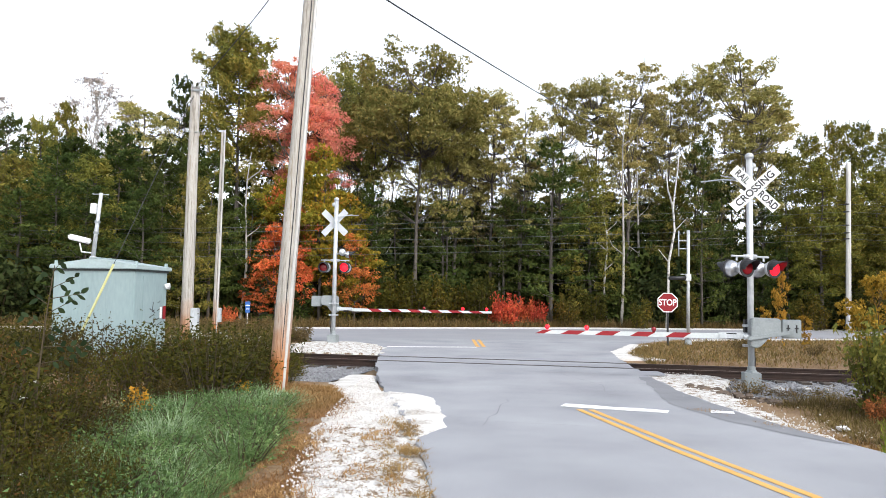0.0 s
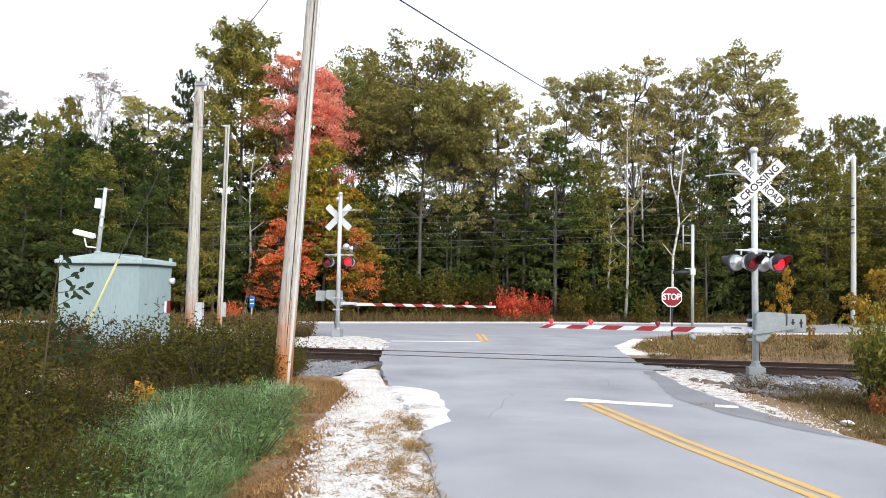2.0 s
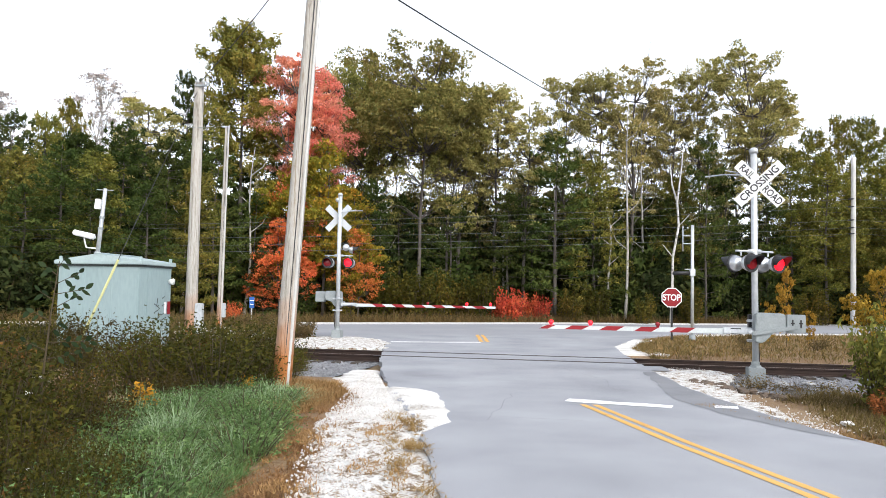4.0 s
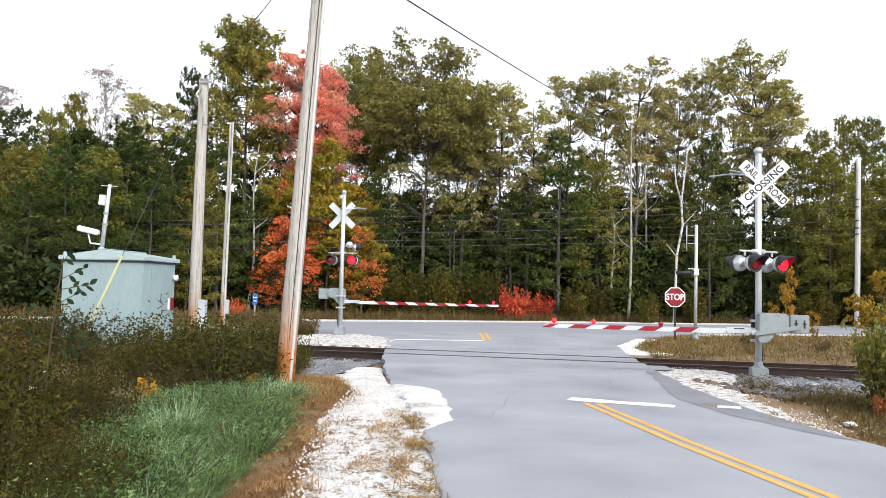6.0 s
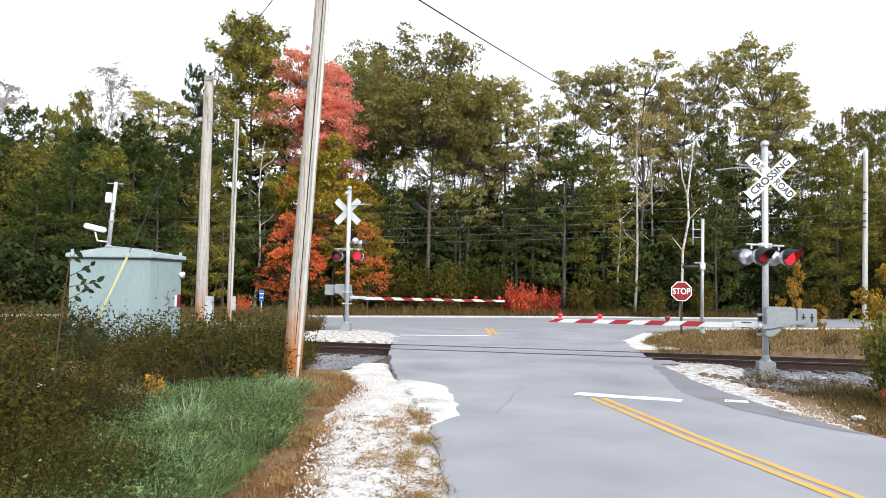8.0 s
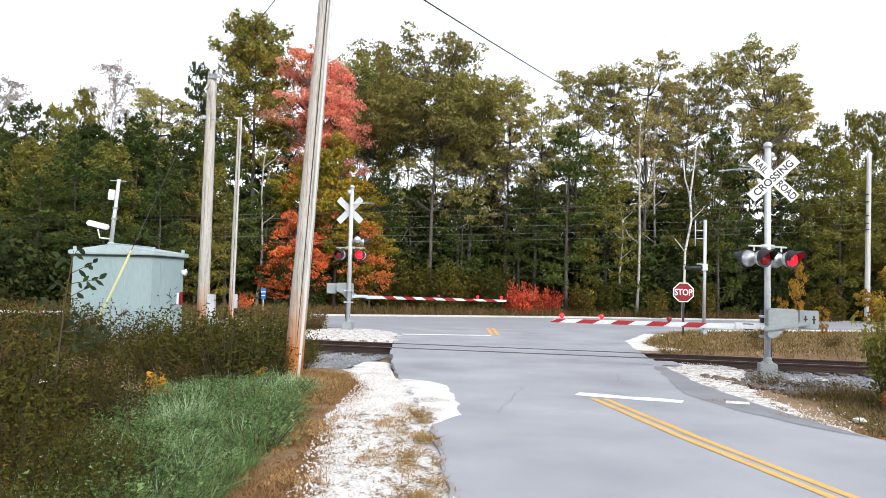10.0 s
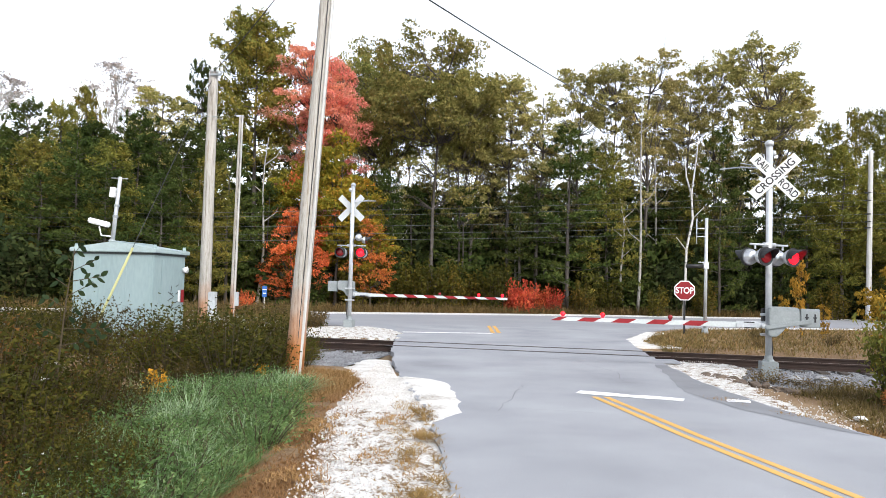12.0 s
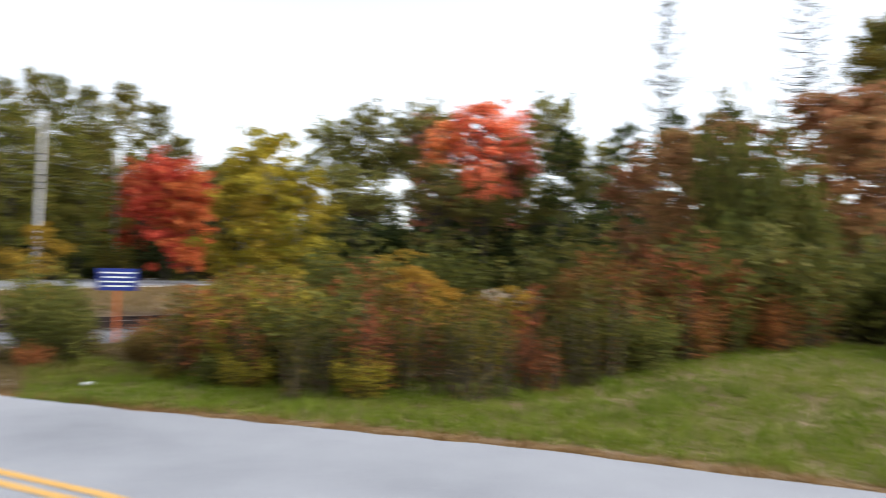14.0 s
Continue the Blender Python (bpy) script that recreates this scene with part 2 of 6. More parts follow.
L_WEED4 = leaf_mat("olive_green_weed_leaves", [(0.024, 0.031, 0.0065), (0.052, 0.055, 0.009), (0.088, 0.077, 0.0125), (0.13, 0.09, 0.0155)], 0.3)
L_UNDER = leaf_mat("yellow_olive_understory_leaves", [(0.042, 0.045, 0.009), (0.085, 0.08, 0.014), (0.15, 0.115, 0.02), (0.28, 0.13, 0.026)], 0.3)
L_MAROON = leaf_mat("maroon_brown_leaves", [(0.14, 0.13, 0.045), (0.25, 0.155, 0.065), (0.36, 0.17, 0.08), (0.43, 0.22, 0.1)], 0.45)
L_YELLOW = leaf_mat("yellow_green_sapling_leaves", [(0.16, 0.15, 0.022), (0.31, 0.25, 0.03), (0.44, 0.32, 0.04), (0.52, 0.33, 0.045)], 0.4)
L_AMBER = leaf_mat("amber_sapling_leaves", [(0.2, 0.14, 0.025), (0.38, 0.22, 0.035), (0.48, 0.28, 0.045), (0.45, 0.17, 0.03)], 0.4)
L_WEED = leaf_mat("dull_green_brown_weed_leaves", [(0.02, 0.0175, 0.005), (0.04, 0.032, 0.008), (0.065, 0.046, 0.0105), (0.095, 0.053, 0.014)], 0.25)
L_WEED2 = leaf_mat("fading_green_shrub_leaves", [(0.0525, 0.072, 0.0195), (0.105, 0.117, 0.027), (0.165, 0.1575, 0.033), (0.225, 0.18, 0.042)], 0.3)
L_BROWN = leaf_mat("fading_brown_weed_leaves", [(0.04, 0.025, 0.009), (0.084, 0.045, 0.014), (0.132, 0.064, 0.019), (0.18, 0.076, 0.024)], 0.25)
# Darker than the pine green: the wood's inner shade is put into the colour.
L_SHADE = leaf_mat("shade_darkened_understory_leaves", [(0.012, 0.02, 0.007), (0.026, 0.038, 0.012), (0.05, 0.06, 0.018), (0.085, 0.075, 0.022)], 0.2)
L_WEED3 = leaf_mat("dull_green_weed_leaves", [(0.019, 0.024, 0.0055), (0.042, 0.044, 0.008), (0.074, 0.064, 0.01), (0.104, 0.07, 0.013)], 0.25)
L_FLAME = leaf_mat("flame_red_shrub_leaves", [(0.15, 0.065, 0.022), (0.4, 0.075, 0.033), (0.56, 0.13, 0.05), (0.5, 0.2, 0.055)], 0.4)
L_ORANGE = leaf_mat("orange_red_maple_leaves", [(0.16, 0.13, 0.02), (0.46, 0.16, 0.04), (0.74, 0.2, 0.07), (0.6, 0.26, 0.05)], 0.4)
L_BLADE = leaf_mat("pale_arching_grass_blades", [(0.13, 0.21, 0.085), (0.23, 0.32, 0.17), (0.36, 0.44, 0.29)], 0.3)
L_DARK = leaf_mat("dark_green_sapling_leaves", [(0.012, 0.028, 0.012), (0.025, 0.045, 0.018), (0.04, 0.06, 0.025)], 0.2)
L_GRASS = leaf_mat("lush_green_grass", [(0.045, 0.088, 0.024), (0.09, 0.155, 0.048), (0.155, 0.235, 0.085), (0.32, 0.39, 0.21)], 0.35)
L_LAWN = leaf_mat("mown_green_grass", [(0.09, 0.155, 0.016), (0.14, 0.215, 0.022), (0.2, 0.27, 0.032), (0.25, 0.24, 0.045)], 0.35)
L_DRY = leaf_mat("dry_orange_brown_grass", [(0.2, 0.105, 0.036), (0.3, 0.17, 0.066), (0.4, 0.25, 0.115), (0.24, 0.17, 0.06)], 0.3)
L_TAN = leaf_mat("tan_olive_verge_grass", [(0.06, 0.05, 0.02), (0.115, 0.085, 0.033), (0.18, 0.12, 0.048), (0.1, 0.098, 0.03)], 0.3)
L_GOLD = leaf_mat("golden_weed_leaves", [(0.4, 0.22, 0.02), (0.55, 0.32, 0.03), (0.5, 0.2, 0.03)], 0.35)
L_ASTER = leaf_mat("small_white_flower_heads", [(0.55, 0.55, 0.5), (0.7, 0.7, 0.66)], 0.2)

# ---- mesh helpers ----


class Geo:
    """Collects corners and faces for one mesh."""

    def __init__(self):
        self.v, self.f = [], []

    def add(self, v, f):
        k = len(self.v)
        self.v += [tuple(p) for p in v]
        self.f += [tuple(i + k for i in q) for q in f]
        return self

    def box(self, c, s, m=None):
        x, y, z = (a / 2 for a in s)
        p = [Vector(q) for q in ((-x, -y, -z), (x, -y, -z), (x, y, -z), (-x, y, -z), (-x, -y, z), (x, -y, z), (x, y, z), (-x, y, z))]
        p = [(m @ q if m else q) + Vector(c) for q in p]
        return self.add(p, [(0, 3, 2, 1), (4, 5, 6, 7), (0, 1, 5, 4), (1, 2, 6, 5), (2, 3, 7, 6), (3, 0, 4, 7)])

    def tube(self, pts, rad, n=10, caps=True):
        pts = [Vector(p) for p in pts]
        rad = [rad] * len(pts) if isinstance(rad, (int, float)) else rad
        v, f = [], []
        for i, p in enumerate(pts):
            d = (pts[min(i + 1, len(pts) - 1)] - pts[max(i - 1, 0)]).normalized()
            a = d.cross(Vector((0, 0, 1)) if abs(d.z) < 0.9 else Vector((1, 0, 0))).normalized()
            b = d.cross(a)
            v += [p + (a * math.cos(2 * math.pi * k / n) + b * math.sin(2 * math.pi * k / n)) * rad[i] for k in range(n)]
        for i in range(len(pts) - 1):
            f += [(i * n + k, i * n + (k + 1) % n, (i + 1) * n + (k + 1) % n, (i + 1) * n + k) for k in range(n)]
        if caps:
            f += [tuple(range(n))[::-1], tuple((len(pts) - 1) * n + k for k in range(n))]
        return self.add(v, f)

    def prism(self, outline, a, b, m=None):
        """An outline in its own x, y plane, from depth a to b along its z."""
        n = len(outline)
        v = [Vector((x, y, a)) for x, y in outline] + [Vector((x, y, b)) for x, y in outline]
        v = [m @ p if m else p for p in v]
        return self.add(v, [tuple(range(n))[::-1], tuple(range(n, 2 * n))] + [(i, (i + 1) % n, n + (i + 1) % n, n + i) for i in range(n)])


def mesh_of(name, g, material, smooth=False, bevel=0.0):
    me = bpy.data.meshes.new(name)
    me.from_pydata([tuple(p) for p in g.v], [], g.f)
    me.update()
    if bevel or not smooth:
        bm = bmesh.new()
        bm.from_mesh(me)
        if bevel:
            bmesh.ops.bevel(bm, geom=[e for e in bm.edges if e.is_manifold and e.calc_face_angle(0) > 0.5], offset=bevel, segments=2, affect="EDGES", clamp_overlap=True)
        bmesh.ops.recalc_face_normals(bm, faces=bm.faces)
        bm.to_mesh(me)
        bm.free()
    me.materials.append(material)
    if smooth:
        me.polygons.foreach_set("use_smooth", [True] * len(me.polygons))
    return me


def part(name, g, material, parent=None, label="", smooth=False, bevel=0.0):
    ob = new(name, mesh_of(name, g, material, smooth, bevel))
    if parent:
        ob.parent = parent
    return tagged(ob, label)


def thing(name, at, label, category, group="", turn=0.0):
    ob = new(name)
    ob.matrix_basis = pose(*at, 0, 0, turn)
    ob.empty_display_size = 0.2
    return tagged(ob, label, category, group)


def polar(az, d, z=0.0):
    return (d * math.sin(radians(az)), d * math.cos(radians(az)), z)


def letters(text, size, name, material, parent, m, stretch=1.0):
    """Raised lettering, as a mesh in the plane of m."""
    cu = bpy.data.curves.new(name, "FONT")
    cu.body, cu.size, cu.align_x, cu.align_y, cu.extrude = text, size, "CENTER", "CENTER", 0.001
    cu.offset = size * 0.022
    tmp = bpy.data.objects.new(name, cu)
    scene.collection.objects.link(tmp)
    me = bpy.data.meshes.new_from_object(tmp.evaluated_get(bpy.context.evaluated_depsgraph_get()))
    bpy.data.objects.remove(tmp)
    me.transform(Matrix.Diagonal((stretch, 1, 1, 1)))
    me.materials.append(material)
    ob = new(name, me)
    ob.parent, ob.matrix_basis = parent, m
    return ob


def leaves(centres, size, rng, flat=0.0, long=1.6, up=None, toward=None):
    """Three-cornered leaves round the given centres, as an array of corners."""
    c = np.asarray(centres, dtype=float)
    n = len(c)
    d = rng.normal(size=(n, 3))
    d[:, 2] *= 1 - flat
    if up is not None:
        d += np.array([0, 0, up])
    if toward is not None:
        d += np.asarray(toward)
    d /= np.linalg.norm(d, axis=1)[:, None] + 1e-9
    q = rng.normal(size=(n, 3))
    if flat:
        q[:, 2] *= 1 - flat
    s = np.cross(d, q)
    s = np.cross(s, d) if flat else s
    s /= np.linalg.norm(s, axis=1)[:, None] + 1e-9
    w = np.cross(d, s)
    r = size * rng.uniform(0.6, 1.35, n)[:, None]
    base = c - d * r * long * 0.45
    v = np.stack([base + s * r * 0.5, base - s * r * 0.5 + w * r * 0.2, c + d * r * long * 0.55], 1).reshape(-1, 3)
    return v


def faces_mesh(name, v, material, k=3):
    """A mesh of separate faces with k corners each."""
    v = np.asarray(v, dtype=np.float32)
    n = len(v) // k
    me = bpy.data.meshes.new(name)
    me.vertices.add(k * n)
    me.vertices.foreach_set("co", v.ravel())
    me.loops.add(k * n)
    me.loops.foreach_set("vertex_index", np.arange(k * n, dtype=np.int32))
    me.polygons.add(n)
    me.polygons.foreach_set("loop_start", np.arange(0, k * n, k, dtype=np.int32))
    me.update(calc_edges=True)
    me.validate()
    me.materials.append(material)
    return me


def blob(rng, c, r, n, shell=0.5):
    """n points in an ellipsoid, more of them near its skin."""
    p = rng.normal(size=(n, 3))
    p /= np.linalg.norm(p, axis=1)[:, None]
    k = rng.uniform(0, 1, n) ** (1 / 3) * (1 - shell) + shell * rng.uniform(0.75, 1.05, n)
    return np.asarray(c) + p * k[:, None] * np.asarray(r)

# ---- the ground, roads and track ----
TRACK_Y, TRACK_SLOPE = 20.5, -0.187      # the track's centre line: y = TRACK_Y + TRACK_SLOPE * x
TRACK_TURN = math.degrees(math.atan(TRACK_SLOPE))


def smooth01(a, b, x):
    t = min(1, max(0, (x - a) / (b - a)))
    return t * t * (3 - 2 * t)


def off_track(x, y):
    return (y - TRACK_Y - TRACK_SLOPE * x) * math.cos(math.atan(TRACK_SLOPE))


def ground_z(x, y):
    o = off_track(x, y)
    z = -0.03 - 0.27 * (1 - (smooth01(1.9, 3.2, o) if o > 0 else smooth01(4.6, 5.8, -o))) * (1 if (x < -1.9 or x > 5.0) else 0.6)
    z += 0.014 * noise.noise((x * 0.4, y * 0.4, 0)) - 0.012
    if x > 7.5 and y < 9:                    # a low rise of mown grass east of the road
        z += 0.35 * smooth01(7.5, 15, x) * smooth01(9, 3, y)
    if math.hypot(x, y) > 90:
        z -= 0.3
    return z


def axis_steps(near, far, fine):
    a, s, x = [0.0], fine, 0.0
    while x < far:
        s = fine if x < near else s * 1.25
        x += s
        a.append(x)
    return [-q for q in a[:0:-1]] + a


def ground_sheet():
    g = Geo()
    xs = [x + 2 for x in axis_steps(26, 900, 0.6)]
    ys = [y + 20 for y in axis_steps(34, 900, 0.6)]
    g.v = [(x, y, ground_z(x, y)) for y in ys for x in xs]
    w = len(xs)
    g.f = [(j * w + i, j * w + i + 1, (j + 1) * w + i + 1, (j + 1) * w + i) for j in range(len(ys) - 1) for i in range(w - 1)]
    return tagged(part("ground", g, SOIL, smooth=True), "dry brown verge soil with sparse grass", "ground", kind="structure")


def along(pts, step=0.5):
    """A line through the given places, in even steps."""
    out = []
    for (x0, y0), (x1, y1) in zip(pts, pts[1:]):
        n = max(1, int(math.hypot(x1 - x0, y1 - y0) / step))
        out += [(x0 + (x1 - x0) * i / n, y0 + (y1 - y0) * i / n) for i in range(n)]
    return out + [pts[-1]]


def ragged(pts, amount, seed, step=0.3):
    rng = random.Random(seed)
    return [(x + rng.uniform(-amount, amount), y + rng.uniform(-amount, amount)) for x, y in along(pts, step)]


def sheet(name, outline, z, material, label, category, thick=0.0, drape=None):
    """A flat sheet with a given outline, filled in small triangles."""
    bm = bmesh.new()
    vs = [bm.verts.new((x, y, z)) for x, y in outline]
    edges = [bm.edges.new((vs[i], vs[(i + 1) % len(vs)])) for i in range(len(vs))]
    bmesh.ops.triangle_fill(bm, edges=edges, use_beauty=True)
    bmesh.ops.recalc_face_normals(bm, faces=bm.faces)
    if sum(f.normal.z for f in bm.faces) < 0:
        bmesh.ops.reverse_faces(bm, faces=bm.faces)
    if thick:
        r = bmesh.ops.extrude_face_region(bm, geom=bm.faces[:])
        bmesh.ops.translate(bm, verts=[e for e in r["geom"] if isinstance(e, bmesh.types.BMVert)], vec=(0, 0, -thick))
        bmesh.ops.recalc_face_normals(bm, faces=bm.faces)
    if drape:
        for v in bm.verts:
            v.co.z = drape(v.co.x, v.co.y)
    me = bpy.data.meshes.new(name)
    bm.to_mesh(me)
    bm.free()
    me.materials.append(material)
    return tagged(new(name, me), label, category, kind="structure")


ROAD_LEFT = [(1.3, -14), (0.55, 0), (0.02, 5.9), (-0.3, 9.6), (-0.88, 13.1), (-1.21, 15.4), (-1.52, 18.7), (-1.75, 22.5), (-1.9, 26), (-2.6, 28), (-5.5, 29.3)]
ROAD_RIGHT = [(7.9, -14), (7.08, 0), (6.6, 2.75), (5.8, 5.5), (4.95, 8.4), (4.72, 9.6), (4.52, 11.2), (4.44, 14), (4.75, 17.9), (5.26, 22.4), (5.7, 25.4), (7.57, 30.3), (10.8, 35.0)]
HWY_NEAR = [(-90, 8), (-45, 18), (-25, 24), (-14, 27), (-5.5, 29.3)]
HWY_NEAR2 = [(10.8, 35.0), (18, 38), (30, 41), (50, 43.5), (90, 45), (160, 42)]
HWY_FAR = [(160, 52), (90, 56), (51, 55.5), (33, 53.5), (24, 51), (7.7, 46.6), (0, 43.2), (-8, 39.6), (-20, 35.2), (-45, 27), (-90, 17)]

ground_sheet()
sheet("road", ragged(ROAD_LEFT, 0.04, 3) + ragged(ROAD_RIGHT[::-1], 0.04, 4), 0.0, ASPHALT, "worn pale grey asphalt side road over the crossing", "road", 0.12)
sheet("highway", ragged(HWY_NEAR + HWY_NEAR2, 0.03, 5, 1.0) + along(HWY_FAR, 2.0), -0.003, ASPHALT_HWY, "pale grey asphalt highway behind the crossing", "road", 0.1)


def strip(name, pts, width, z, material, label, category="road marking", kind="structure", wear=0.0, seed=1):
    rng = random.Random(seed)
    g = Geo()
    p = along(pts, 0.25 if wear else 2.0)
    for i, (x, y) in enumerate(p):
        a, b = p[max(0, i - 1)], p[min(len(p) - 1, i + 1)]
        d = Vector((b[0] - a[0], b[1] - a[1])).normalized()
        w0, w1 = (width / 2 * (1 + wear * rng.uniform(-1, 0.4)) for _ in "ab")
        g.v += [(x - d.y * w0, y + d.x * w0, z), (x + d.y * w1, y - d.x * w1, z)]
    g.f = [(2 * i + 1, 2 * i + 3, 2 * i + 2, 2 * i) for i in range(len(p) - 1)]
    ob = part(name, g, material)
    return tagged(ob, label, category, kind=kind)


CENTRE = [(4.6, -14), (3.75, 0), (3.4, 4.6), (3.2, 6.0), (2.68, 8.56), (2.2, 11.5)]
for dx, sd in ((-0.09, 1), (0.09, 2)):
    strip("centre_line", [(x + dx, y) for x, y in CENTRE], 0.1, 0.005, PAINT_Y, "double yellow painted centre line", wear=0.12, seed=sd)
strip("stop_line", [(1.95, 12.0), (3.42, 11.4)], 0.36, 0.005, PAINT_W, "worn white painted stop line", wear=0.3, seed=5)
strip("stop_line", [(4.08, 11.5), (4.4, 11.4)], 0.3, 0.009, PAINT_W, "worn white painted stop line", wear=0.3, seed=6)
strip("stop_line", [(-1.75, 25.9), (1.3, 26.4)], 0.45, 0.005, PAINT_W, "white painted stop line beyond the track", wear=0.15, seed=7)
for dx in (-0.1, 0.12):
    strip("centre_line", [(1.45 + dx, 26.7), (1.5 + dx, 31.5)], 0.14, 0.006, PAINT_Y, "yellow painted centre line beyond the track", wear=0.2, seed=8)
strip("edge_line", [(x, y - 0.5) for x, y in HWY_FAR], 0.3, 0.004, PAINT_W, "white painted highway edge line")
# darker patches and tarred cracks
sheet("asphalt_patch", ragged([(4.4, 16.8), (4.05, 14.5), (3.72, 12.4), (3.92, 10.9), (4.4, 9.5), (4.86, 8.9), (4.68, 9.8), (4.5, 11.3), (4.42, 14), (4.66, 16.8)], 0.04, 9), 0.004, ASPHALT_NEW, "darker asphalt patch along the road edge", "asphalt patch")
sheet("asphalt_patch", ragged([(-1.5, 18.2), (5.1, 17.1), (5.2, 18.2), (-1.6, 19.4), (-1.5, 18.2)][:4], 0.06, 10), 0.003, ASPHALT, "faintly darker asphalt along the rails", "asphalt patch")
for i, pts in enumerate(([(0.55, 9.9), (0.8, 10.9), (1.15, 12.6)], [(0.8, 10.2), (1.8, 10.0)], [(3.0, 13.4), (3.15, 15.0), (2.7, 17.2)], [(-0.7, 13.0), (0.6, 13.6), (2.6, 13.3), (4.2, 13.5)], [(3.4, 13.9), (3.5, 14.1)], [(-0.9, 15.2), (1.5, 15.6), (4.4, 15.3)])):
    strip("road_crack", ragged(pts, 0.05, 20 + i), 0.009, 0.006, TAR, "dark crack in the asphalt", "crack", wear=0.6, seed=i)
# gravel shoulders and spills
GRAVEL_LEFT = [(-12, -0.8), (3, -1.0), (6, -1.17), (8, -1.42), (9.6, -1.66), (11.5, -1.64), (12.6, -1.52), (13.6, -1.88), (15.2, -2.15), (17.6, -2.1)]
GRAVEL_RIGHT = [(-12, 1.25), (0, 0.6), (5.9, 0.07), (8.9, -0.19), (9.4, 0.0), (9.75, 0.18), (11.2, 0.12), (12.6, -0.02), (13.05, -0.3), (13.4, -0.92), (15.4, -1.23), (17.6, -1.43)]


def between(line, y):
    for (y0, x0), (y1, x1) in zip(line, line[1:]):
        if y <= y1:
            return x0 + (x1 - x0) * (y - y0) / (y1 - y0)
    return line[-1][1]


def gravel_bank():
    """The limestone shoulder: it lies on the soil, laps onto the road and thins out at its borders."""
    g, cols = Geo(), 16
    road_edge = [(y, x) for x, y in ROAD_LEFT[:8]]
    ys = [-12 + 0.5 * k for k in range(29)] + [2.5 + 0.11 * k for k in range(138)]
    for y in ys:
        wob = lambda k: 0.09 * noise.noise((y * 2.3, k, 0)) + 0.06 * noise.noise((y * 9.0, k, 4))
        l, r = between(GRAVEL_LEFT, y) + 1.5 * wob(1), between(GRAVEL_RIGHT, y) + (0.8 * wob(7) if y < 12.8 else 0)
        for c in range(cols + 1):
            f = c / cols
            x = l + (r - l) * f
            bed = 0.004 if x > between(road_edge, y) else max(ground_z(x, y), -0.06 - 0.02 * max(0, y - 13))
            swell = min(1, 5 * f, 5 * (1 - f))
            z = bed + 0.018 * swell + 0.012 * noise.noise((x * 3, y * 3, 2)) * swell
            g.v.append((x, y, bed - 0.02 if c in (0, cols) else z))
    w = cols + 1
    g.f = [(j * w + i, j * w + i + 1, (j + 1) * w + i + 1, (j + 1) * w + i) for j in range(len(ys) - 1) for i in range(cols)]
    ob = part("gravel_shoulder", g, GRAVEL, smooth=True)
    ob.data.materials.append(GRAVEL_DIRTY)
    for p in ob.data.polygons:
        x, y, _ = p.center
        p.material_index = int(y + 1.6 * noise.noise((x * 1.4, y * 0.8, 6)) + 0.6 * noise.noise((x * 6, y * 5, 8)) < 9.2)
    tagged(ob, "white limestone gravel shoulder with dead grass in it", "gravel", kind="structure")


gravel_bank()
sheet("gravel_shoulder", ragged([(4.68, 9.4), (4.48, 11.3), (4.42, 14), (4.75, 17.9), (6.2, 17.6), (6.3, 16.6), (5.5, 15.0), (5.0, 12.6), (4.85, 9.4)], 0.1, 12, 0.15), -0.02, GRAVEL_DIRTY, "pale gravel along the road edge beside the crossing signal", "gravel", 0.1)
sheet("gravel_shoulder", ragged([(-4.8, 22.9), (-1.75, 22.4), (-1.9, 26), (-2.4, 27.6), (-3.2, 28.4), (-4.6, 28.3), (-5.2, 25.6)], 0.16, 13, 0.3), 0.012, GRAVEL_DIRTY, "pale gravel pad between track and highway", "gravel", 0.2)
sheet("gravel_shoulder", ragged([(5.2, 22.4), (5.62, 25.6), (7.45, 30.2), (8.3, 30.0), (7.0, 27.5), (6.3, 24.5), (6.6, 22.3)], 0.1, 14, 0.4), -0.01, GRAVEL, "pale gravel kerb of the grass island", "gravel", 0.1)
sheet("gravel_shoulder", [(x, y + 2.6) for x, y in HWY_FAR] + HWY_FAR[::-1], -0.012, GRAVEL, "pale gravel shoulder along the far highway edge", "gravel", 0.1)
sheet("gravel_shoulder", ragged([(11, 34.9), (18, 37.8), (30, 40.8), (30, 40.2), (18, 37.0), (11.2, 34.0)], 0.1, 15, 0.6), -0.008, GRAVEL, "pale gravel along the near highway edge", "gravel", 0.1)


